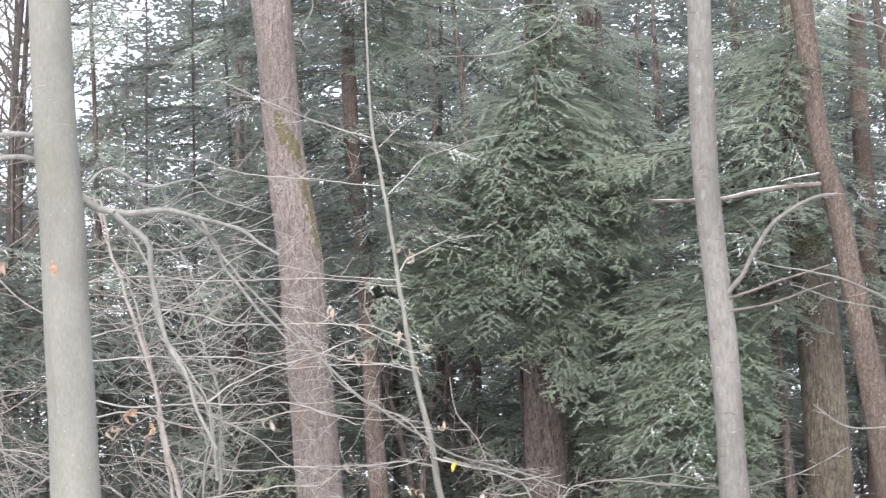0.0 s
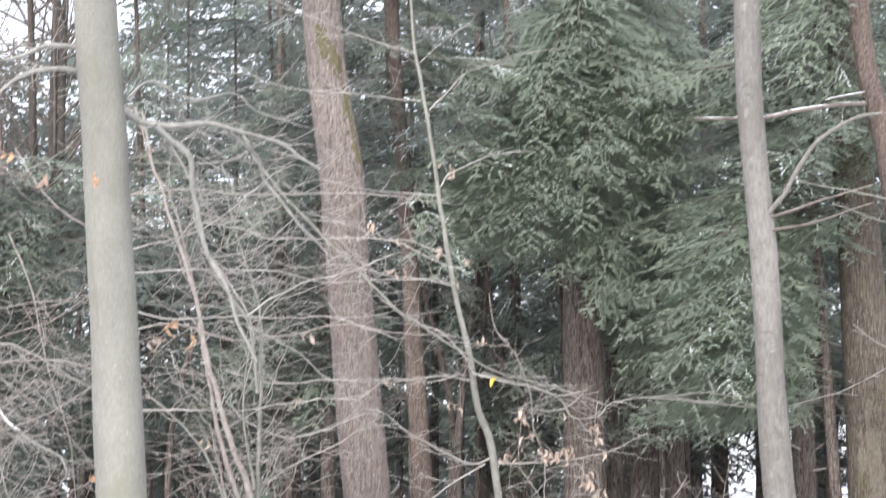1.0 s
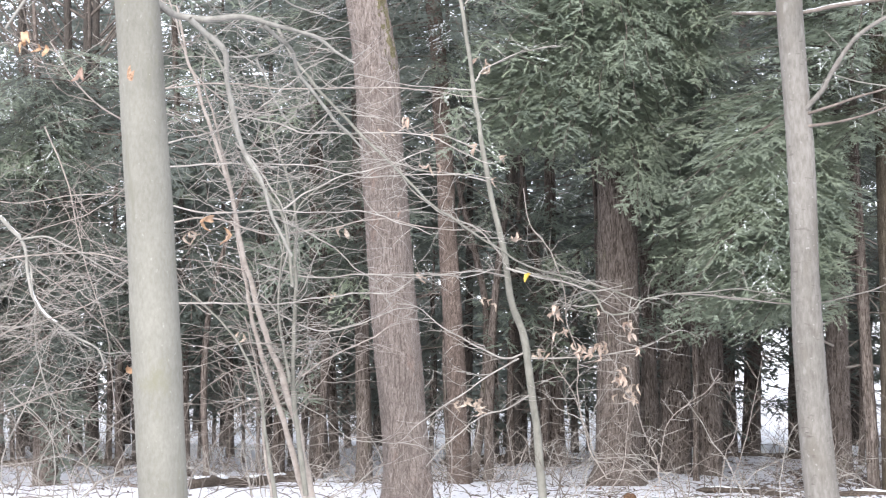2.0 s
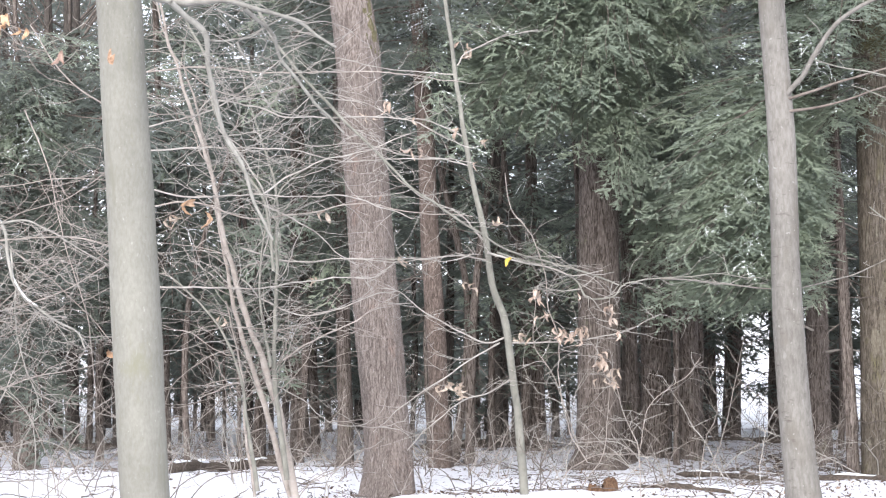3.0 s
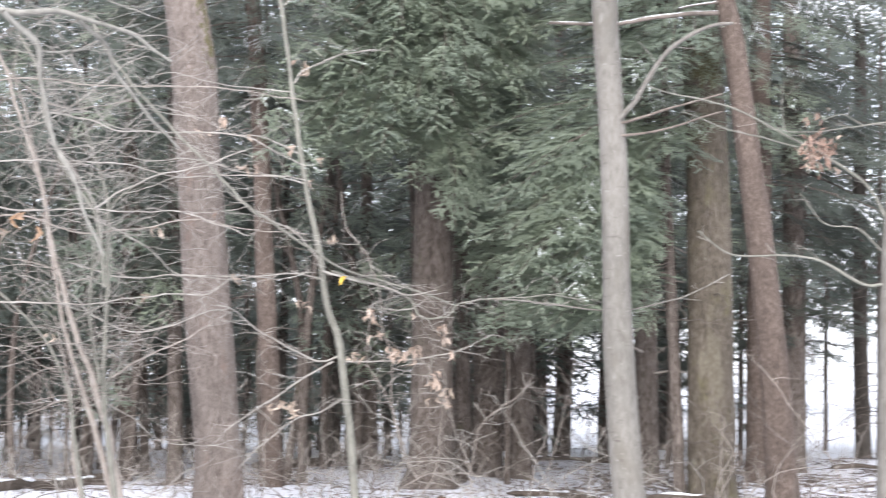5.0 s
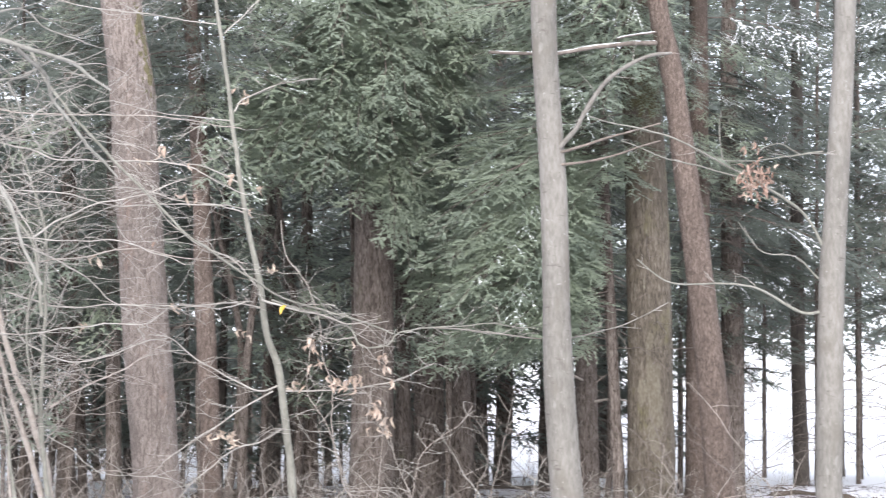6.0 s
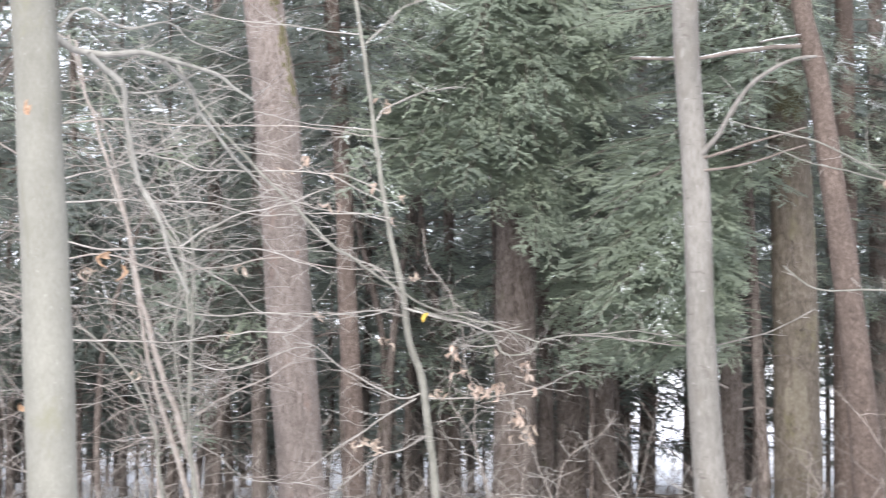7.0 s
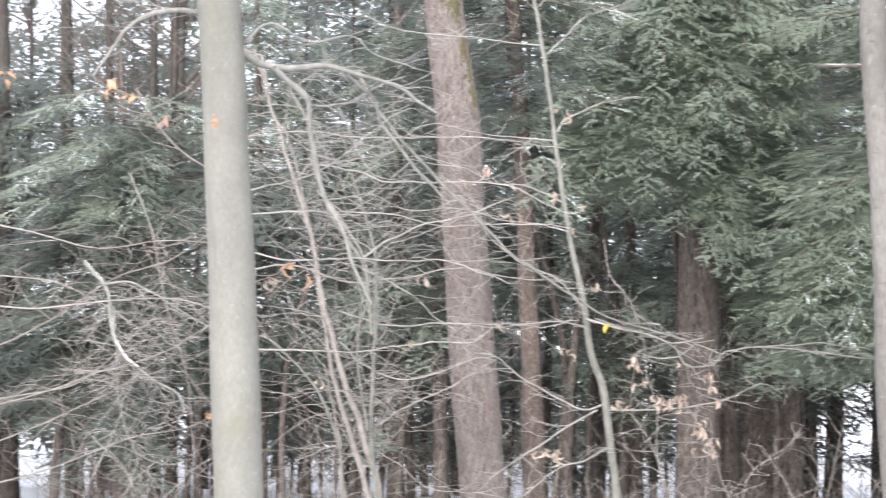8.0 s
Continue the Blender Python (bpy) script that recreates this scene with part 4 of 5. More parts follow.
# the far wood: a deep screen of hemlock foliage in layers
rnd = np.random.default_rng(78)
tufts = []
for i in range(5700):
    az = rnd.uniform(-20, 24)
    y = rnd.uniform(82, 104)
    open_sky = 0.66 if az < -8 else 0.4 if az > 17.5 else 0.0
    if rnd.random() < open_sky:
        continue
    low = 0.4 if az < 7 else 5.5
    z = low + ((25 if az < -9 else 35) - low) * rnd.random()
    o = np.array([y * math.tan(radians(az)), y, z])
    q = 40
    p = o + rnd.normal(0, 1, (q, 3)) * np.array([rnd.uniform(0.6, 1.9), 0.5, rnd.uniform(0.2, 0.5)])
    p[:, 2] += rnd.normal(-0.25, 0.3) * (p[:, 0] - o[0]) * rnd.choice([-1, 1])
    a = rnd.normal(0, 0.75, q) + np.pi * (rnd.random(q) < 0.5)
    d = np.stack([np.cos(a), rnd.normal(0, 0.2, q), np.sin(a) * 0.5 - 0.2], -1) * rnd.uniform(0.2, 0.6, q)[:, None]
    w = np.stack([-np.sin(a), rnd.normal(0, 0.3, q), np.cos(a)], -1) * rnd.uniform(0.06, 0.12, q)[:, None]
    tufts.append(np.stack([p - w, p + w, p + d], 1))
tufts = np.concatenate(tufts)
tagged(new("far_wood", mesh_of("far_wood", tufts.reshape(-1, 3), np.arange(len(tufts) * 3).reshape(-1, 3), [SHADED_NEEDLES], smooth=False)), "dark hemlock foliage of the distant wood", "woods", kind="stuff")

# young hemlocks under the tall ones
rnd = np.random.default_rng(81)
for i in range(23):
    az = -15 + 20 * (i + rnd.random()) / 14
    y = rnd.uniform(31, 42)
    x = y * math.tan(radians(az))
    tall = rnd.uniform(3.0, 4.8)
    if gap_in_wood(az):
        continue
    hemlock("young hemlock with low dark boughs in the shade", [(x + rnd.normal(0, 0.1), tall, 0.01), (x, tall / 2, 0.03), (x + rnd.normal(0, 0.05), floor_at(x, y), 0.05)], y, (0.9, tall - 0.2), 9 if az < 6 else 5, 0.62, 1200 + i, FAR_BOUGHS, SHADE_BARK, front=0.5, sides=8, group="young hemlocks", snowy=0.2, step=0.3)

rnd = np.random.default_rng(79)
for i in range(72):
    az = -16 + 35 * (i + rnd.random()) / 72
    y = rnd.uniform(27, 42)
    x = y * math.tan(radians(az))
    r, h = rnd.uniform(0.03, 0.10), floor_at(x, y)
    if gap_in_wood(az):
        continue
    hemlock("thin dead understorey trunk with brittle twigs", [(x + rnd.normal(0, 0.3), 5.5, r * 0.4), (x + rnd.normal(0, 0.08), 2.5, r * 0.8), (x, h, r)], y, (3.6, 5.5), 2, 0.8, 800 + i, NEAR_BOUGHS, sides=8, group="understorey trunks", step=0.3)

# ---- slender sapling with marcescent leaves
def leaf_mesh(material, seed, length=0.085, width=0.042):
    """A dry beech leaf: pointed oval, folded along its rib and curled."""
    rnd = np.random.default_rng(seed)
    n = 9
    t = np.linspace(0, 1, n)
    w = width / 2 * np.sin(np.pi * t ** 0.85) ** 0.8
    curl, fold = rnd.uniform(0.6, 1.9), rnd.uniform(0.5, 1.25)
    spine = np.stack([0 * t, length * 0.25 * np.sin(t * 3 * curl), -length * t], -1)
    rows = []
    for s in (-1, -0.5, 0, 0.5, 1):
        rows.append(spine + np.stack([s * w * math.cos(fold), np.abs(s) * w * math.sin(fold) + 0.004 * np.sin(t * 21 + s), 0 * t], -1))
    v = np.concatenate(rows)
    f = [(a * n + i, a * n + i + 1, (a + 1) * n + i + 1, (a + 1) * n + i) for a in range(4) for i in range(n - 1)]
    back = v + np.array([0, 0.0012, 0])
    return mesh_of("leaf", np.concatenate([v, back]), np.concatenate([np.array(f), np.array(f)[:, ::-1] + len(v)]), [material])


LEAF_KINDS = {m: [leaf_mesh(m, 5 * j + i) for i in range(3)] for j, m in enumerate((TAN_LEAF, PALE_LEAF, RUST_LEAF, ORANGE_LEAF, YELLOW_LEAF))}


def hang_leaves(parent, rows, seed, size=1.0):
    rnd = np.random.default_rng(seed)
    for x, y, z, m in rows:
        ob = part("leaf", LEAF_KINDS[m][rnd.integers(3)], parent)
        s = size * rnd.uniform(1.2, 1.8)
        for k in range(rnd.integers(0, 3)):
            twin = part("leaf", LEAF_KINDS[m][rnd.integers(3)], parent)
            twin.matrix_local = pose(x + rnd.normal(0, 0.05), y + rnd.normal(0, 0.04), z + 0.05 * s + rnd.normal(0, 0.03), rnd.normal(0, 35), rnd.normal(0, 35), rnd.uniform(0, 360)) @ Matrix.Diagonal((s, s, s, 1))
        ob.matrix_local = pose(x, y, z + 0.05 * s, rnd.normal(0, 25), rnd.normal(0, 28), rnd.uniform(0, 360)) @ Matrix.Diagonal((s, s, s, 1))


def stem_part(name, rows, material, parent, sides=9):
    p = spline(rows, 0.05)
    c = p[:, :3] + 0.008 * np.stack([vnoise(p[:, :3] * 4, 1), vnoise(p[:, :3] * 4, 2), 0 * p[:, 0]], -1)
    return part(name, mesh_of(name, *tube(c, p[:, 3] * (1 + 0.07 * vnoise(p[:, :3] * 8, 3)), sides), [material]), parent), c


sapling = thing("beech_sapling", "slender grey-green beech sapling with a few dry leaves", "sapling", "saplings")
ob, stem = stem_part("stem", [(x, 19.6, z, r * (0.72 - 0.02 * z)) for x, z, r in [(-0.071, 8.693, 0.019), (-0.033, 8.124, 0.021), (-0.001, 6.867, 0.029), (0.100, 6.180, 0.036), (0.206, 5.501, 0.039), (0.291, 4.830, 0.042), (0.388, 4.167, 0.045), (0.504, 3.512, 0.048), (0.621, 2.993, 0.055), (0.648, 2.793, 0.058), (0.705, 2.404, 0.061), (0.840, 2.016, 0.065), (0.910, 1.500, 0.065), (0.991, 0.858, 0.068), (1.053, -0.063, 0.074)][::-1]], SAPLING, sapling)
def grow_sapling(i, pts, r0, r1):
    ob, p = limb("branch", pts, r0, r1, SAPLING if i in (8, 10) else TWIG_BROWN if 14 < i < 19 else TWIG, sapling, seed=200 + i, wob=0.02)
    tagged(part("twig_spray", mesh_of("twig_spray", *joined(twig_lines(p, np.random.default_rng(230 + i), 0.115, 0.75, 0.0048, 0.08, 0.4, 1)), [TWIG]), ob), kind="stuff")


grow_sapling(0, [(0.01, 19.60, 6.56), (-0.43, 19.50, 6.67), (-0.89, 19.40, 6.81), (-1.41, 19.30, 7.04), (-1.79, 19.20, 7.19)], 0.009, 0.004)
grow_sapling(1, [(0.10, 19.60, 5.98), (-0.38, 19.50, 6.02), (-0.77, 19.40, 6.03), (-1.41, 19.30, 6.08), (-1.92, 19.20, 6.22), (-2.30, 19.10, 6.23)], 0.008, 0.004)
grow_sapling(2, [(0.09, 19.60, 6.44), (0.33, 19.70, 6.72), (0.61, 19.80, 6.91)], 0.006, 0.003)
grow_sapling(3, [(0.19, 19.60, 5.87), (0.42, 19.68, 6.12), (0.69, 19.75, 6.38), (1.10, 19.82, 6.53), (1.52, 19.90, 6.65)], 0.008, 0.003)
grow_sapling(4, [(0.28, 19.60, 4.86), (-0.13, 19.47, 4.87), (-0.58, 19.33, 4.88), (-1.03, 19.20, 4.98)], 0.008, 0.004)
grow_sapling(5, [(0.39, 19.60, 4.13), (0.18, 19.50, 4.22), (-0.08, 19.40, 4.31), (-0.40, 19.30, 4.32), (-0.77, 19.20, 4.49), (-1.21, 19.10, 4.52)], 0.009, 0.004)
grow_sapling(6, [(0.46, 19.60, 3.79), (0.17, 19.48, 3.86), (-0.28, 19.36, 3.89), (-0.78, 19.24, 4.01), (-1.34, 19.12, 3.98), (-1.77, 19.00, 4.13)], 0.009, 0.004)
grow_sapling(7, [(0.31, 19.60, 4.96), (0.46, 19.70, 5.15), (0.80, 19.80, 5.33), (1.28, 19.90, 5.44)], 0.010, 0.004)
grow_sapling(8, [(-1.92, 18.60, 5.46), (-1.71, 18.68, 5.09), (-1.44, 18.76, 4.72), (-1.01, 18.84, 4.28), (-0.52, 18.92, 3.78), (-0.15, 19.00, 3.43), (0.34, 19.08, 3.12), (0.78, 19.16, 2.83), (1.35, 19.24, 2.65), (1.73, 19.32, 2.54), (2.12, 19.40, 2.42)], 0.020, 0.010)
grow_sapling(9, [(0.64, 19.50, 2.79), (1.00, 19.43, 2.69), (1.38, 19.35, 2.58), (1.66, 19.27, 2.52), (1.94, 19.20, 2.58)], 0.014, 0.005)
grow_sapling(10, [(0.75, 19.50, 2.79), (1.19, 19.44, 2.64), (1.61, 19.38, 2.49), (1.76, 19.31, 2.26), (2.04, 19.25, 2.27), (2.19, 19.19, 2.42), (2.69, 19.12, 2.47), (3.19, 19.06, 2.51), (3.58, 19.00, 2.43)], 0.015, 0.006)
grow_sapling(11, [(0.83, 19.60, 1.82), (0.62, 19.52, 1.76), (0.29, 19.44, 1.92), (-0.09, 19.36, 2.11), (-0.34, 19.28, 2.33), (-0.60, 19.20, 2.39)], 0.013, 0.005)
grow_sapling(12, [(0.88, 19.60, 1.76), (1.39, 19.53, 1.77), (1.77, 19.45, 1.79), (2.15, 19.38, 1.88), (2.58, 19.30, 2.06)], 0.012, 0.005)
grow_sapling(13, [(0.94, 19.60, 1.37), (0.62, 19.53, 1.18), (0.36, 19.45, 1.12), (0.04, 19.38, 0.90), (-0.28, 19.30, 0.55)], 0.011, 0.005)
grow_sapling(14, [(0.78, 19.60, 1.76), (0.49, 19.50, 1.60), (0.10, 19.40, 1.34), (-0.28, 19.30, 1.09), (-0.53, 19.20, 0.87)], 0.011, 0.005)
grow_sapling(15, [(0.84, 19.30, 3.68), (0.90, 19.34, 3.35), (1.13, 19.38, 2.97), (1.29, 19.41, 2.52), (1.32, 19.45, 2.14), (1.45, 19.49, 1.76), (1.45, 19.53, 1.31), (1.58, 19.56, 0.73), (1.77, 19.60, 0.41)], 0.005, 0.007)
grow_sapling(16, [(2.34, 19.30, -0.01), (2.32, 19.32, 0.49), (2.20, 19.34, 0.87), (2.04, 19.36, 1.34), (1.89, 19.38, 1.63), (1.78, 19.40, 1.81)], 0.006, 0.004)
grow_sapling(17, [(2.38, 19.80, 0.46), (2.49, 19.85, 0.98), (2.72, 19.90, 1.24), (2.99, 19.95, 1.40), (3.15, 20.00, 1.60)], 0.005, 0.004)
grow_sapling(18, [(1.68, 19.60, 0.54), (1.52, 19.55, 0.99), (1.39, 19.50, 1.37), (1.16, 19.45, 1.76), (1.22, 19.40, 2.39)], 0.005, 0.004)
grow_sapling(19, [(0.69, 19.60, 2.70), (0.36, 19.50, 2.75), (-0.03, 19.40, 2.72), (-0.41, 19.30, 2.68), (-0.91, 19.20, 2.70)], 0.010, 0.004)
grow_sapling(20, [(0.62, 19.60, 2.92), (0.30, 19.53, 3.24), (-0.15, 19.45, 3.46), (-0.48, 19.38, 3.74), (-0.60, 19.30, 4.06)], 0.012, 0.005)

# ---- clump of bare young stems with a haze of fine twigs
clump = thing("young_beech_clump", "clump of bare young beech stems with a haze of fine twigs", "saplings", "saplings")
def grow_clump(i, pts, r0, r1):
    ob, p = limb("stem", pts, r0, r1, TWIG_BROWN if i in (0, 1, 6) else SAPLING, clump, seed=300 + i, wob=0.02)
    rnd = np.random.default_rng(330 + i)
    pieces = twig_lines(p, rnd, 0.17, 1.1, 0.0047, 0.10, 0.3, 1, 0.15) + twig_lines(p, rnd, 0.29, 2.6, 0.0066, 0.06, 1.0, 1, 0.2)
    tagged(part("twig_spray", mesh_of("twig_spray", *joined(pieces), [TWIG if i % 3 else TWIG_BROWN]), ob), kind="stuff")


grow_clump(0, [(-1.49, 19.00, -0.02), (-1.58, 19.00, 0.50), (-1.74, 19.00, 1.19), (-2.03, 19.00, 2.00), (-2.25, 19.00, 2.75), (-2.39, 19.00, 3.45), (-2.55, 19.00, 4.02), (-2.78, 19.00, 4.65), (-2.94, 19.00, 5.17), (-3.07, 19.00, 5.74)], 0.048, 0.014)
grow_clump(1, [(-1.56, 19.10, 0.06), (-1.75, 19.10, 0.69), (-1.91, 19.10, 1.25), (-2.17, 19.10, 2.00), (-2.30, 19.10, 2.76), (-2.46, 19.10, 3.65), (-2.60, 19.10, 4.29), (-2.76, 19.10, 4.86)], 0.040, 0.010)
grow_clump(2, [(-1.58, 18.80, 0.27), (-1.69, 18.80, 1.13), (-1.71, 18.80, 1.99), (-1.69, 18.80, 2.86), (-1.74, 18.80, 3.61), (-1.96, 18.80, 4.24), (-2.09, 18.80, 4.87)], 0.034, 0.009)
grow_clump(3, [(-1.87, 18.50, 0.17), (-1.97, 18.50, 0.89), (-2.09, 18.50, 1.50), (-2.34, 18.50, 1.99), (-2.65, 18.50, 2.35), (-2.90, 18.50, 2.54)], 0.026, 0.008)
grow_clump(4, [(-1.71, 18.60, 2.54), (-1.81, 18.60, 3.28), (-2.12, 18.60, 3.75), (-2.37, 18.60, 4.34), (-2.44, 18.60, 4.84), (-2.63, 18.60, 5.21), (-2.79, 18.60, 5.46)], 0.020, 0.014)
grow_clump(5, [(-1.75, 18.70, 1.50), (-1.88, 18.70, 2.36), (-1.82, 18.70, 2.98), (-1.64, 18.70, 3.42), (-1.27, 18.70, 3.73)], 0.018, 0.007)
grow_clump(6, [(-1.98, 19.30, 0.05), (-2.08, 19.30, 0.74), (-2.15, 19.30, 1.50), (-2.32, 19.30, 2.26)], 0.020, 0.008)
# long limbs that arch out level
def arch_out(i, pts):
    ob, p = limb("branch", pts, 0.0105, 0.0055, TWIG if i % 4 else TWIG_BROWN, clump, seed=360 + i, wob=0.03)
    tagged(part("twig_spray", mesh_of("twig_spray", *joined(twig_lines(p, np.random.default_rng(380 + i), 0.20, 0.8, 0.0046, 0.05, 0.7, 1)), [TWIG]), ob), kind="stuff")


arch_out(0, [(-3.08, 18.40, 4.69), (-2.60, 18.51, 4.77), (-2.11, 18.63, 4.75), (-1.49, 18.74, 4.74), (-0.87, 18.86, 4.78), (-0.37, 18.97, 4.78), (0.07, 19.09, 4.71), (0.39, 19.20, 4.70)])
arch_out(1, [(-2.35, 18.60, 4.41), (-2.05, 18.70, 4.38), (-1.62, 18.80, 4.28), (-1.24, 18.90, 4.26), (-0.74, 19.00, 4.28), (-0.24, 19.10, 4.25), (0.02, 19.20, 4.14), (0.47, 19.30, 3.98)])
arch_out(2, [(-3.09, 18.60, 3.86), (-2.35, 18.70, 3.92), (-1.80, 18.80, 3.91), (-1.36, 18.90, 3.86), (-0.93, 19.00, 3.78), (-0.36, 19.10, 3.82), (0.15, 19.20, 3.84), (0.47, 19.30, 3.80)])
arch_out(3, [(-1.80, 18.30, 3.35), (-1.57, 18.44, 3.52), (-1.34, 18.58, 3.67), (-1.04, 18.72, 3.81), (-0.67, 18.86, 3.91), (-0.23, 19.00, 4.08)])
arch_out(4, [(-3.06, 18.50, 3.23), (-2.57, 18.60, 3.31), (-2.08, 18.70, 3.14), (-1.47, 18.80, 3.18), (-0.85, 18.90, 3.30), (-0.41, 19.00, 3.26), (0.15, 19.10, 3.20), (0.47, 19.20, 3.18)])
arch_out(5, [(-2.08, 18.70, 2.80), (-1.77, 18.78, 2.71), (-1.46, 18.87, 2.66), (-0.84, 18.95, 2.69), (-0.22, 19.03, 2.69), (0.16, 19.12, 2.67), (0.48, 19.20, 2.75)])
arch_out(6, [(-3.02, 18.40, 2.37), (-2.29, 18.51, 2.35), (-1.81, 18.63, 2.36), (-1.45, 18.74, 2.42), (-0.96, 18.86, 2.48), (-0.65, 18.97, 2.51), (-0.41, 19.09, 2.66), (-0.22, 19.20, 2.71)])
arch_out(7, [(-2.07, 18.70, 2.46), (-1.92, 18.78, 2.34), (-1.77, 18.87, 2.19), (-1.46, 18.95, 2.07), (-1.09, 19.03, 2.11), (-0.72, 19.12, 2.25), (-0.40, 19.20, 2.35)])
arch_out(8, [(-1.61, 18.60, 1.57), (-1.19, 18.75, 1.82), (-0.95, 18.90, 1.95), (-0.65, 19.05, 2.12), (-0.47, 19.20, 2.25)])
arch_out(9, [(-1.80, 18.30, 3.23), (-1.57, 18.48, 3.13), (-1.27, 18.65, 2.96), (-1.02, 18.82, 2.73), (-0.84, 19.00, 2.63)])
arch_out(10, [(-2.33, 18.50, 4.11), (-2.08, 18.56, 3.81), (-1.83, 18.62, 3.45), (-1.77, 18.68, 3.08), (-1.83, 18.74, 2.71), (-1.92, 18.80, 2.37)])
arch_out(11, [(-3.15, 18.90, 4.16), (-2.75, 18.76, 4.21), (-2.35, 18.62, 4.32), (-1.97, 18.48, 4.55), (-1.53, 18.34, 4.91), (-1.27, 18.20, 4.97)])
arch_out(12, [(-3.01, 18.20, 5.62), (-2.84, 18.38, 5.03), (-2.60, 18.55, 4.68), (-2.12, 18.72, 4.46), (-1.50, 18.90, 4.63)])
arch_out(13, [(-2.95, 18.20, 3.39), (-2.54, 18.34, 3.32), (-1.94, 18.48, 3.37), (-1.33, 18.62, 3.36), (-0.84, 18.76, 3.35), (-0.22, 18.90, 3.12)])

# ---- broken dead branch and the twiggy brush round it
dead = thing("dead_branch", "broken pale dead branch hanging in bare brush", "branch")
def grow_dead(i, pts, r0, r1):
    ob, p = limb("branch", pts, r0, r1, GREY_LIMB, dead, seed=400 + i, wob=0.035)
    if i == 0:
        q = p[: len(p) * 2 // 3] + np.array([0, 0, 0.016])
        part("snow", mesh_of("snow", *tube(q, np.clip(0.012 * (1 + 0.9 * vnoise(q * 5, 7)), 0.002, 1), 6), [SNOW]), ob, "thin line of snow on the branch")
    tagged(part("twig_spray", mesh_of("twig_spray", *joined(twig_lines(p, np.random.default_rng(430 + i), 0.06, 0.95, 0.0042, -0.4, 0.2, 1)), [TWIG]), ob), kind="stuff")


grow_dead(0, [(-4.35, 16.50, 3.11), (-4.20, 16.50, 2.92), (-4.08, 16.50, 2.70), (-4.01, 16.50, 2.31), (-3.75, 16.50, 2.04), (-3.46, 16.50, 1.88), (-3.32, 16.50, 1.66)], 0.022, 0.010)
grow_dead(1, [(-4.14, 16.40, 2.88), (-3.89, 16.40, 2.91), (-3.64, 16.40, 2.78), (-3.24, 16.40, 2.54), (-3.02, 16.40, 2.43)], 0.012, 0.005)
grow_dead(2, [(-4.05, 16.50, 2.64), (-4.01, 16.50, 2.20), (-3.97, 16.50, 1.77), (-3.86, 16.50, 1.39), (-3.77, 16.50, 1.12)], 0.011, 0.005)
brush = thing("bare_brush", "spreading bare grey-brown brush of thin twigs", "shrub", "brush")
def grow_brush(i, pts, r0, r1):
    ob, p = limb("branch", pts, r0, r1, TWIG_BROWN, brush, seed=450 + i)
    tagged(part("twig_spray", mesh_of("twig_spray", *joined(twig_lines(p, np.random.default_rng(470 + i), 0.13, 1.1, 0.0045, 0.0, 0.5, 1)), [TWIG_BROWN]), ob), kind="stuff")


grow_brush(0, [(-5.39, 16.50, 2.68), (-4.83, 16.50, 2.66), (-4.33, 16.50, 2.70), (-3.88, 16.50, 2.75), (-3.33, 16.50, 2.74), (-3.05, 16.50, 2.63)], 0.010, 0.006)
grow_brush(1, [(-5.46, 16.50, 1.63), (-4.79, 16.50, 1.81), (-4.14, 16.50, 2.04), (-3.48, 16.50, 2.27), (-3.04, 16.50, 2.55)], 0.009, 0.005)
grow_brush(2, [(-5.47, 16.60, 1.25), (-4.70, 16.60, 1.54), (-4.04, 16.60, 1.88), (-3.72, 16.60, 2.10)], 0.008, 0.004)
grow_brush(3, [(-5.49, 16.60, 1.74), (-4.93, 16.60, 1.81), (-4.33, 16.60, 1.98), (-3.73, 16.60, 2.54)], 0.008, 0.004)
grow_brush(5, [(-5.60, 17.20, 3.60), (-4.95, 17.10, 3.44), (-4.30, 17.00, 3.30), (-3.60, 16.90, 3.38), (-3.00, 16.80, 3.30)], 0.009, 0.004)
grow_brush(6, [(-5.60, 17.00, 2.20), (-4.90, 17.00, 2.52), (-4.20, 17.00, 2.98), (-3.60, 17.00, 3.20), (-3.05, 17.00, 3.62)], 0.009, 0.004)
grow_brush(7, [(-5.50, 17.30, 3.05), (-4.80, 17.20, 2.96), (-4.10, 17.10, 2.62), (-3.50, 17.00, 2.12), (-3.10, 16.90, 1.70)], 0.008, 0.004)
grow_brush(8, [(-5.45, 17.10, 0.90), (-4.70, 17.10, 1.12), (-4.00, 17.10, 1.40), (-3.40, 17.10, 1.52), (-2.90, 17.10, 1.80)], 0.008, 0.004)
grow_brush(9, [(-4.10, 17.20, 4.10), (-3.85, 17.20, 3.50), (-3.70, 17.20, 2.80), (-3.45, 17.20, 2.00), (-3.35, 17.20, 1.20)], 0.008, 0.004)
grow_brush(4, [(-3.14, 16.80, 4.03), (-3.61, 16.80, 4.37), (-3.97, 16.80, 4.89)], 0.010, 0.006)

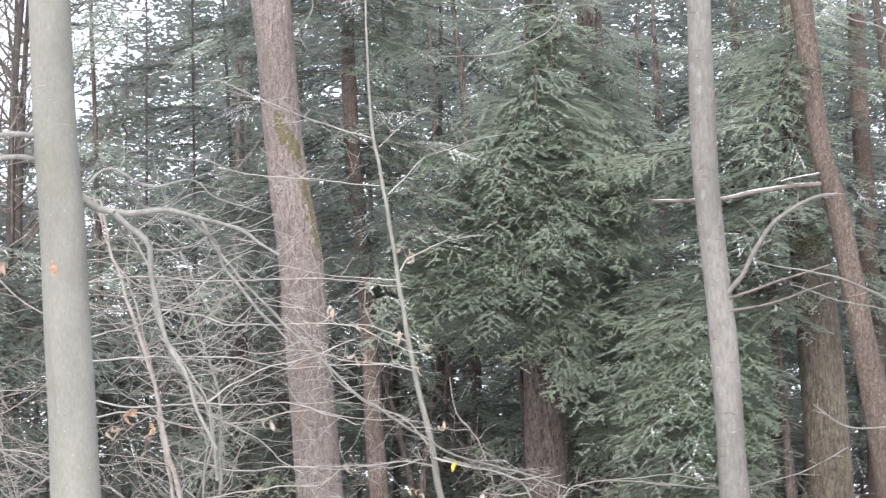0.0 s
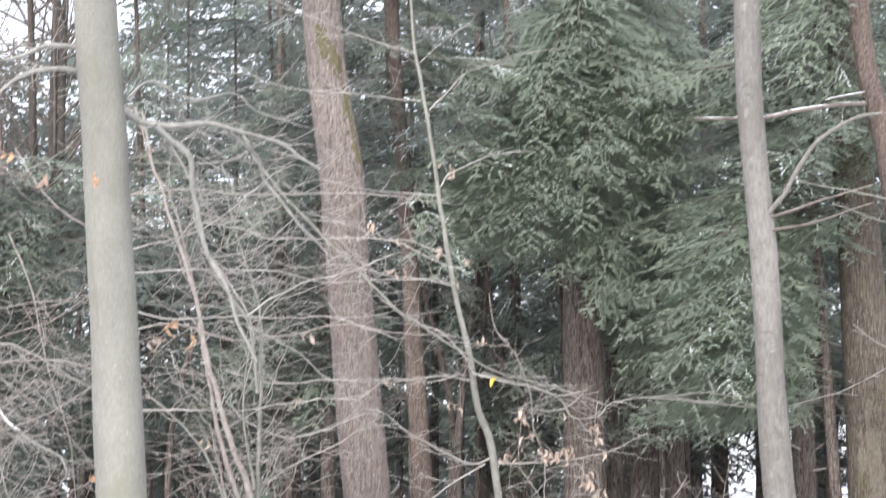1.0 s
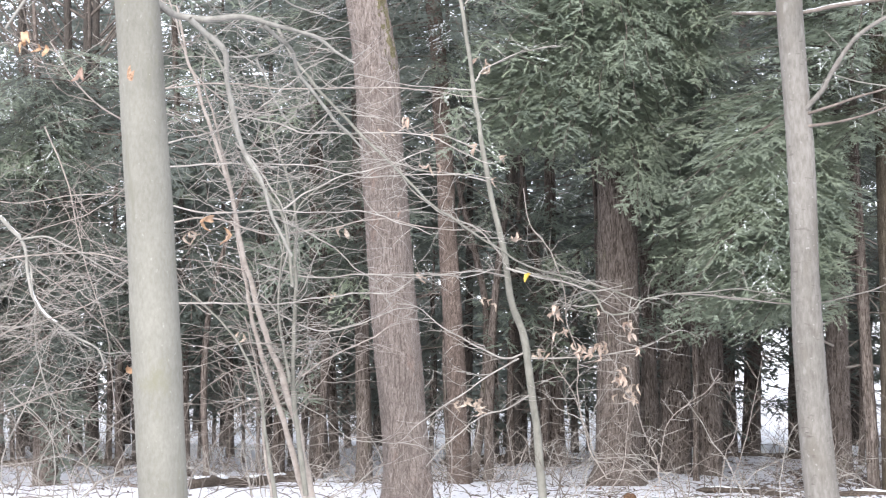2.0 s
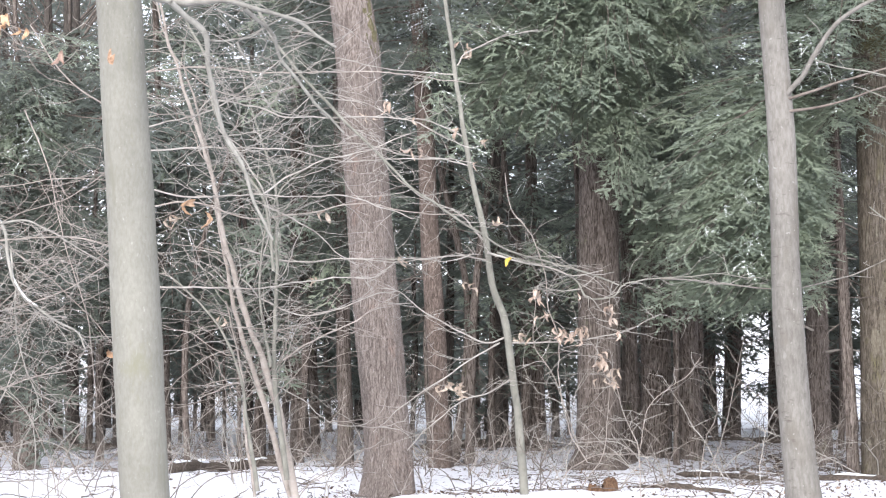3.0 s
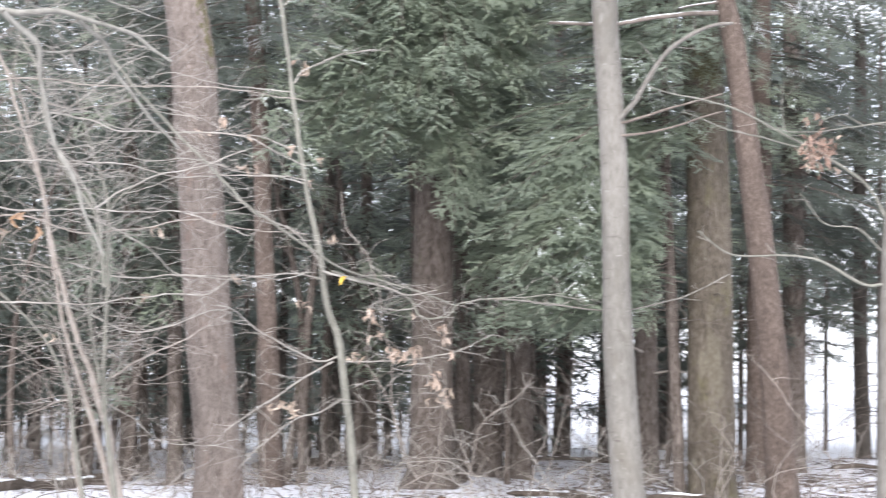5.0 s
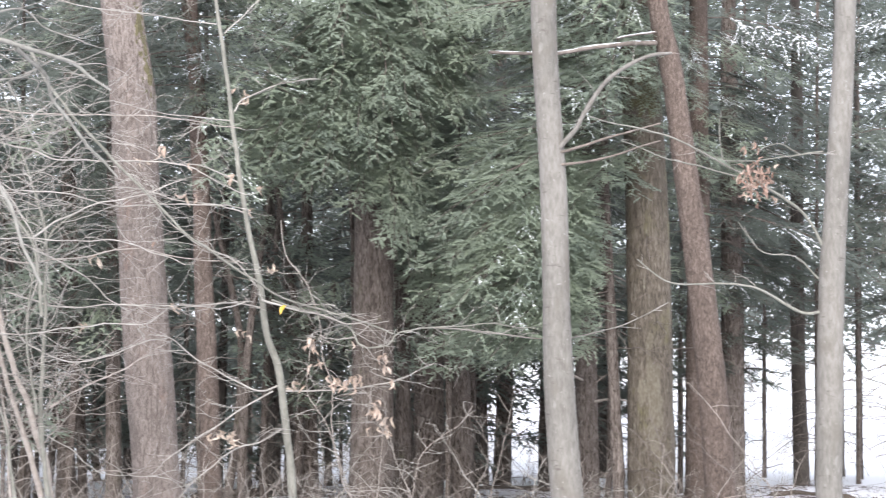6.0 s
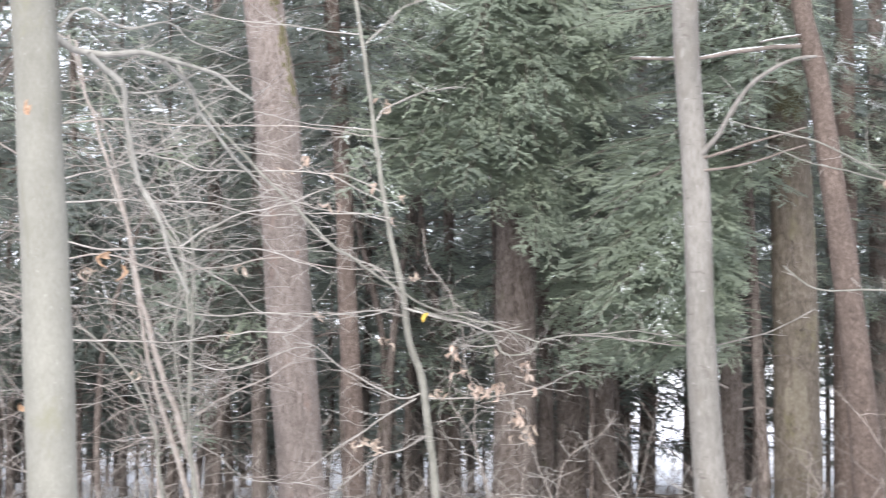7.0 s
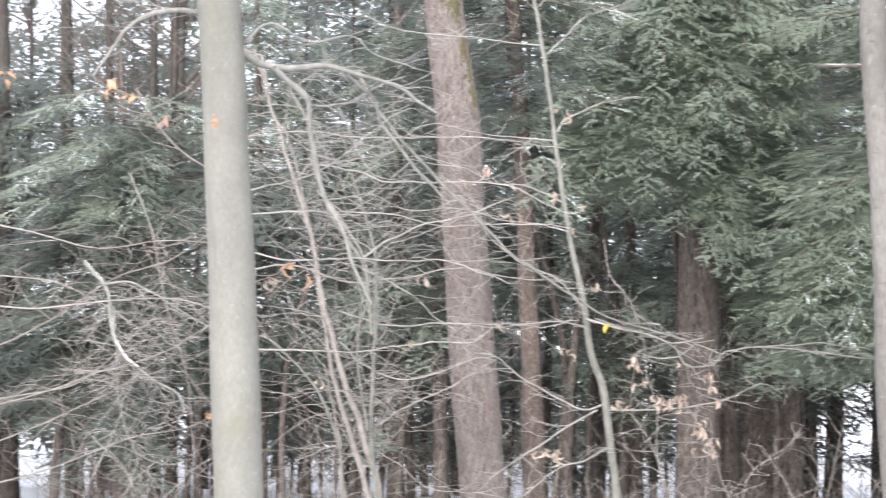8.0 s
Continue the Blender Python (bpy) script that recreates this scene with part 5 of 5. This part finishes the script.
# ---- bare limbs that come down from crowns above
high = thing("overhanging_branch", "thin bare branches hanging from a crown above", "branch")
for i, (pts, r0, r1) in enumerate((([(2.17, 18.00, 7.69), (2.08, 18.07, 7.45), (1.73, 18.15, 7.25), (1.29, 18.23, 7.12), (0.80, 18.30, 7.15)], 0.008, 0.005), ([(0.80, 18.00, 7.64), (1.43, 18.10, 7.63), (2.19, 18.20, 7.70), (2.84, 18.30, 7.70)], 0.006, 0.004), ([(4.95, 18.00, 7.78), (5.26, 17.83, 7.39), (5.62, 17.67, 7.17), (5.87, 17.50, 6.96)], 0.012, 0.006), ([(-0.77, 21.00, 8.91), (-0.73, 20.93, 8.58), (-0.88, 20.87, 8.26), (-0.77, 20.80, 8.02)], 0.009, 0.005))):
    ob, p = limb("branch", pts, r0, r1, SAPLING, high, seed=480 + i, wob=0.03)
    tagged(part("twig_spray", mesh_of("twig_spray", *joined(twig_lines(p, np.random.default_rng(490 + i), 0.2, 0.5, 0.004, 0.0, 0.3, 1)), [TWIG]), ob), kind="stuff")


# ---- low brush on the forest floor
def shrub(x, y, tall, stems, seed, material):
    rnd = np.random.default_rng(seed)
    sh = thing("bare_shrub", "low bare shrub of thin upright stems in snow", "shrub", "brush")
    g = floor_at(x, y)
    for i in range(stems):
        p = [np.array([x + rnd.normal(0, 0.12), y + rnd.normal(0, 0.12), g - 0.05])]
        d = np.array([rnd.normal(0, 0.45), rnd.normal(0, 0.3), 1.0])
        lean_to = rnd.normal(0, 0.10)
        h = tall * rnd.uniform(0.5, 1.1)
        for q in range(12):
            d = d + rnd.normal(0, 0.14, 3) + np.array([lean_to, 0, -0.03])
            d /= np.linalg.norm(d)
            p.append(p[-1] + d * h / 12)
        p = np.array(p)
        pieces = [tube(p, np.linspace(0.008, 0.003, len(p)), 5)] + twig_lines(p, rnd, 0.17, 0.55, 0.0038, 0.35, 0.0, 1, 0.2)
        part("stem", mesh_of("stem", *joined(pieces), [material]), sh)


rnd = np.random.default_rng(5)
for i in range(92):
    az = -15.5 + 35 * (i + rnd.random()) / 92
    y = rnd.uniform(19.6, 27)
    shrub(y * math.tan(radians(az)), y, rnd.uniform(0.5, 2.4), rnd.integers(2, 4), 700 + i, (TWIG_DARK, TWIG_BROWN, TWIG)[i % 3])

for i in range(84):
    az = -16 + 27 * (i + rnd.random()) / 84
    y = rnd.uniform(28, 40)
    shrub(y * math.tan(radians(az)), y, rnd.uniform(1.2, 3.2), rnd.integers(2, 4), 1700 + i, TWIG_DARK)

# dark tangles of brushwood between the trunks
for i in range(64):
    az = -15 + 30 * (i + rnd.random()) / 64
    y = rnd.uniform(23.5, 31)
    shrub(y * math.tan(radians(az)), y, rnd.uniform(0.5, 1.3), 3, 2700 + i, (TWIG_DARK, TWIG_DARK, TWIG_BROWN)[i % 3])

# ---- fallen logs and sticks
def log(label, a, b, r, seed):
    rnd = np.random.default_rng(seed)
    lg = thing("fallen_log", label, "log", "fallen logs")
    p = spline([(*a, floor_at(*a) + r * 0.35), ((a[0] + b[0]) / 2, (a[1] + b[1]) / 2 + 0.1, floor_at((a[0] + b[0]) / 2, (a[1] + b[1]) / 2) + r * 0.45), (*b, floor_at(*b) + r * 0.2)], 0.08)
    ends = np.minimum(1, np.minimum(np.arange(len(p)), np.arange(len(p))[::-1]) / 3 + 0.25)
    p = p + np.stack([0 * p[:, 0], 0.10 * vnoise(p * 1.7, seed + 1), r * 0.5 * vnoise(p * 2.6, seed + 2)], -1)
    v, f = tube(p, r * ends * (1 + 0.35 * vnoise(p * 3.1, seed)), 12)
    v = v + 0.012 * np.stack([vnoise(v * 9, 1), vnoise(v * 9, 2), vnoise(v * 9, 3)], -1)
    part("log", mesh_of("log", v, f, [DEAD_LOG]), lg)
    q = p[2:-2] + np.array([0, 0, r * 0.8])
    part("snow", mesh_of("snow", *tube(q, r * np.clip(0.12 + 0.5 * vnoise(q * 3.7, seed + 4), 0.01, 0.4), 8), [SNOW]), lg, "patchy snow on the upper side")


log("brown fallen log half buried in snow", (-3.6, 23.6), (-2.2, 27.5), 0.11, 1)
log("thin fallen trunk lying across the snow", (-9.6, 33), (-5.8, 32), 0.07, 2)
log("fallen log among leaf litter", (2.6, 21.8), (3.7, 21.0), 0.04, 3)
log("rotting log among leaf litter", (3.6, 25.4), (4.8, 24.2), 0.045, 4)
log("rotting log by the snowfield edge", (10.4, 31.2), (12.0, 30.2), 0.07, 5)
log("fallen log by the snowfield edge", (5.2, 33.9), (6.6, 32.6), 0.06, 6)
log("fallen limb by the snowfield edge", (8.0, 29.6), (9.4, 30.6), 0.045, 9)
log("fallen log in deep shade", (-0.2, 31), (2.2, 31.6), 0.10, 7)
log("fallen log beside a mossy trunk", (4.6, 22.6), (5.9, 21.8), 0.05, 8)

stump = thing("rotten_stump", "small crumbling orange-brown stump in the snow", "stump")
th = np.linspace(0, 6.2832, 65)[:-1]
rows = []
for k, (h, r) in enumerate(((-0.1, 0.20), (0.02, 0.175), (0.07, 0.155), (0.10, 0.125), (0.03, 0.06))):
    ring = np.stack([np.cos(th), np.sin(th), 0 * th], -1)
    rr = r * (1 + 0.3 * vnoise(ring * 2.6 + k * 0.4, 4) + 0.14 * vnoise(ring * 9 + k, 6)) if k < 4 else r + 0 * th
    rows.append(np.stack([rr * np.cos(th), rr * np.sin(th), h + (0.03 + 0.012 * k) * vnoise(ring * 1.7 + k * 0.3, 8) + 0.022 * vnoise(ring * 6, 5)], -1))
v = np.concatenate(rows) + np.array([1.93, 19.75, floor_at(1.93, 19.75)])
i = np.arange(4)[:, None] * 64
k = np.arange(64)[None]
f = np.stack([i + k, i + (k + 1) % 64, i + 64 + (k + 1) % 64, i + 64 + k], -1).reshape(-1, 4)
part("wood", mesh_of("wood", v, f, [STUMP], smooth=False), stump)

sticks = []
rnd = np.random.default_rng(6)
for i in range(640):
    y = rnd.uniform(19.5, 33)
    x = y * math.tan(radians(rnd.uniform(-15, 22)))
    a, L = rnd.uniform(0, 6.28), rnd.uniform(0.15, 0.85)
    m = 7
    t = np.linspace(0, 1, m)
    bow = rnd.normal(0, 0.18) * L * t * t
    px, py = x + np.cos(a) * L * t - np.sin(a) * bow + rnd.normal(0, 0.016, m), y + np.sin(a) * L * t + np.cos(a) * bow
    pz = ground_height(px, py) + 0.008 + rnd.uniform(0, 0.12) * t + rnd.normal(0, 0.008, m)
    sticks.append(tube(np.stack([px, py, pz], -1), np.linspace(0.008, 0.003, m) * rnd.uniform(0.5, 1.3), 4))
tagged(new("fallen_sticks", mesh_of("fallen_sticks", *joined(sticks), [TWIG_DARK])), "scattered fallen sticks on the snow", "sticks", kind="stuff")

# fallen leaves and bits of bark that lie on the snow
rnd = np.random.default_rng(9)
count = 15000
ly = 19.3 + 16 * rnd.random(count) ** 1.3
laz = rnd.uniform(-16, 23, count)
lx = ly * np.tan(np.radians(laz))
drift = vnoise(np.stack([lx * 0.9, ly * 0.9, 0 * lx], -1), 21) + 0.5 * vnoise(np.stack([lx * 3, ly * 3, 0 * lx], -1), 22) + np.clip((laz - 2) / 12, 0, 0.45)
keep = drift > 0.12
lx, ly = lx[keep], ly[keep]
count = len(lx)
turn = rnd.uniform(0, 6.283, count)
long = rnd.uniform(0.010, 0.036, count)
along = np.stack([np.cos(turn), np.sin(turn), rnd.normal(0.1, 0.45, count)], -1) * long[:, None]
across = np.stack([-np.sin(turn), np.cos(turn), rnd.normal(0, 0.7, count)], -1) * (long * rnd.uniform(0.22, 0.4, count))[:, None]
o = np.stack([lx, ly, ground_height(lx, ly) + rnd.uniform(0.008, 0.035, count)], -1)
v = np.stack([o - along, o - across, o + along, o + across], 1).reshape(-1, 3)
tagged(new("leaf_litter", mesh_of("leaf_litter", v, np.arange(count * 4).reshape(-1, 4), [LITTER], smooth=False)), "brown fallen leaves and bark bits on the snow", "leaf litter", kind="stuff")

# ---- dry leaves that still hang
hang_leaves(sapling, (
    (0.76, 19.40, 3.12, PALE_LEAF),
    (0.91, 19.30, 2.64, YELLOW_LEAF),
    (2.04, 19.30, 2.07, TAN_LEAF),
    (2.09, 19.30, 1.82, TAN_LEAF),
    (1.50, 19.30, 1.83, TAN_LEAF),
    (1.60, 19.30, 1.79, TAN_LEAF),
    (1.68, 19.30, 1.74, TAN_LEAF),
    (1.42, 19.30, 1.85, TAN_LEAF),
    (1.88, 19.40, 1.53, TAN_LEAF),
    (2.04, 19.40, 1.37, PALE_LEAF),
    (2.09, 19.40, 1.31, TAN_LEAF),
    (1.88, 19.40, 1.28, PALE_LEAF),
    (1.17, 19.40, 2.28, TAN_LEAF),
    (1.26, 19.40, 2.06, TAN_LEAF),
    (1.64, 19.30, 2.25, PALE_LEAF),
    (-0.63, 19.20, 4.28, PALE_LEAF),
    (-0.68, 19.20, 4.25, PALE_LEAF),
), 61, 1.0)
hang_leaves(sapling, (
    (-0.46, 19.20, 4.40, TAN_LEAF),
    (-0.18, 19.20, 4.25, PALE_LEAF),
    (-0.15, 19.20, 3.87, TAN_LEAF),
    (-0.22, 19.20, 3.85, PALE_LEAF),
    (-1.19, 19.20, 3.15, PALE_LEAF),
    (-1.37, 19.00, 2.41, PALE_LEAF),
    (-1.31, 19.00, 2.43, PALE_LEAF),
    (0.23, 19.30, 1.23, PALE_LEAF),
    (0.34, 19.30, 1.17, PALE_LEAF),
    (0.44, 19.80, 5.20, TAN_LEAF),
    (0.40, 19.80, 5.12, PALE_LEAF),
    (0.54, 19.50, 3.76, TAN_LEAF),
    (-0.34, 19.20, 2.64, PALE_LEAF),
    (-0.53, 19.20, 3.37, RUST_LEAF),
    (0.67, 19.70, 4.04, PALE_LEAF),
    (0.32, 19.50, 4.14, TAN_LEAF),
    (0.49, 19.40, 2.36, PALE_LEAF),
), 66, 1.0)
hang_leaves(beech, (
    (-2.12, 15.00, 2.87, ORANGE_LEAF),
    (-2.30, 15.00, 2.76, PALE_LEAF),
    (-1.99, 15.00, 2.77, ORANGE_LEAF),
    (-2.66, 14.15, 1.56, ORANGE_LEAF),
), 62, 1.15)
hang_leaves(brush, (
    (-3.97, 16.00, 4.68, ORANGE_LEAF),
    (-3.90, 16.00, 4.64, ORANGE_LEAF),
    (-3.47, 16.00, 4.39, RUST_LEAF),
    (-2.30, 18.90, 1.97, PALE_LEAF),
    (-5.05, 16.00, 4.80, ORANGE_LEAF),
), 63, 1.1)


def leaf_bunch(parent, x, y, z, material, count, wide, tall, seed):
    """A bunch of dry leaves that hang close together."""
    rnd = np.random.default_rng(seed)
    hang_leaves(parent, [(x + rnd.normal(0, wide), y + rnd.normal(0, 0.05), z + rnd.normal(0, tall), material if rnd.random() < 0.75 else PALE_LEAF) for i in range(count)], seed, 0.9)


leaf_bunch(sapling, 1.58, 19.35, 1.80, TAN_LEAF, 5, 0.09, 0.04, 611)
leaf_bunch(sapling, 2.02, 19.35, 1.96, TAN_LEAF, 4, 0.04, 0.10, 612)
leaf_bunch(sapling, 1.88, 19.35, 1.50, TAN_LEAF, 3, 0.03, 0.06, 613)
leaf_bunch(sapling, 2.04, 19.35, 1.35, TAN_LEAF, 4, 0.05, 0.06, 614)
leaf_bunch(sapling, 1.08, 19.35, 1.76, PALE_LEAF, 3, 0.05, 0.04, 615)
leaf_bunch(sapling, 1.20, 19.35, 2.16, TAN_LEAF, 3, 0.03, 0.10, 616)
leaf_bunch(sapling, 0.31, 19.35, 1.22, PALE_LEAF, 4, 0.07, 0.05, 617)
rnd = np.random.default_rng(64)
hang_leaves(grey2, [(5.51 + rnd.normal(0, 0.10), 16.6 + rnd.normal(0, 0.08), 3.81 + rnd.normal(0, 0.125), RUST_LEAF if i % 4 else TAN_LEAF) for i in range(46)], 65, 0.68)
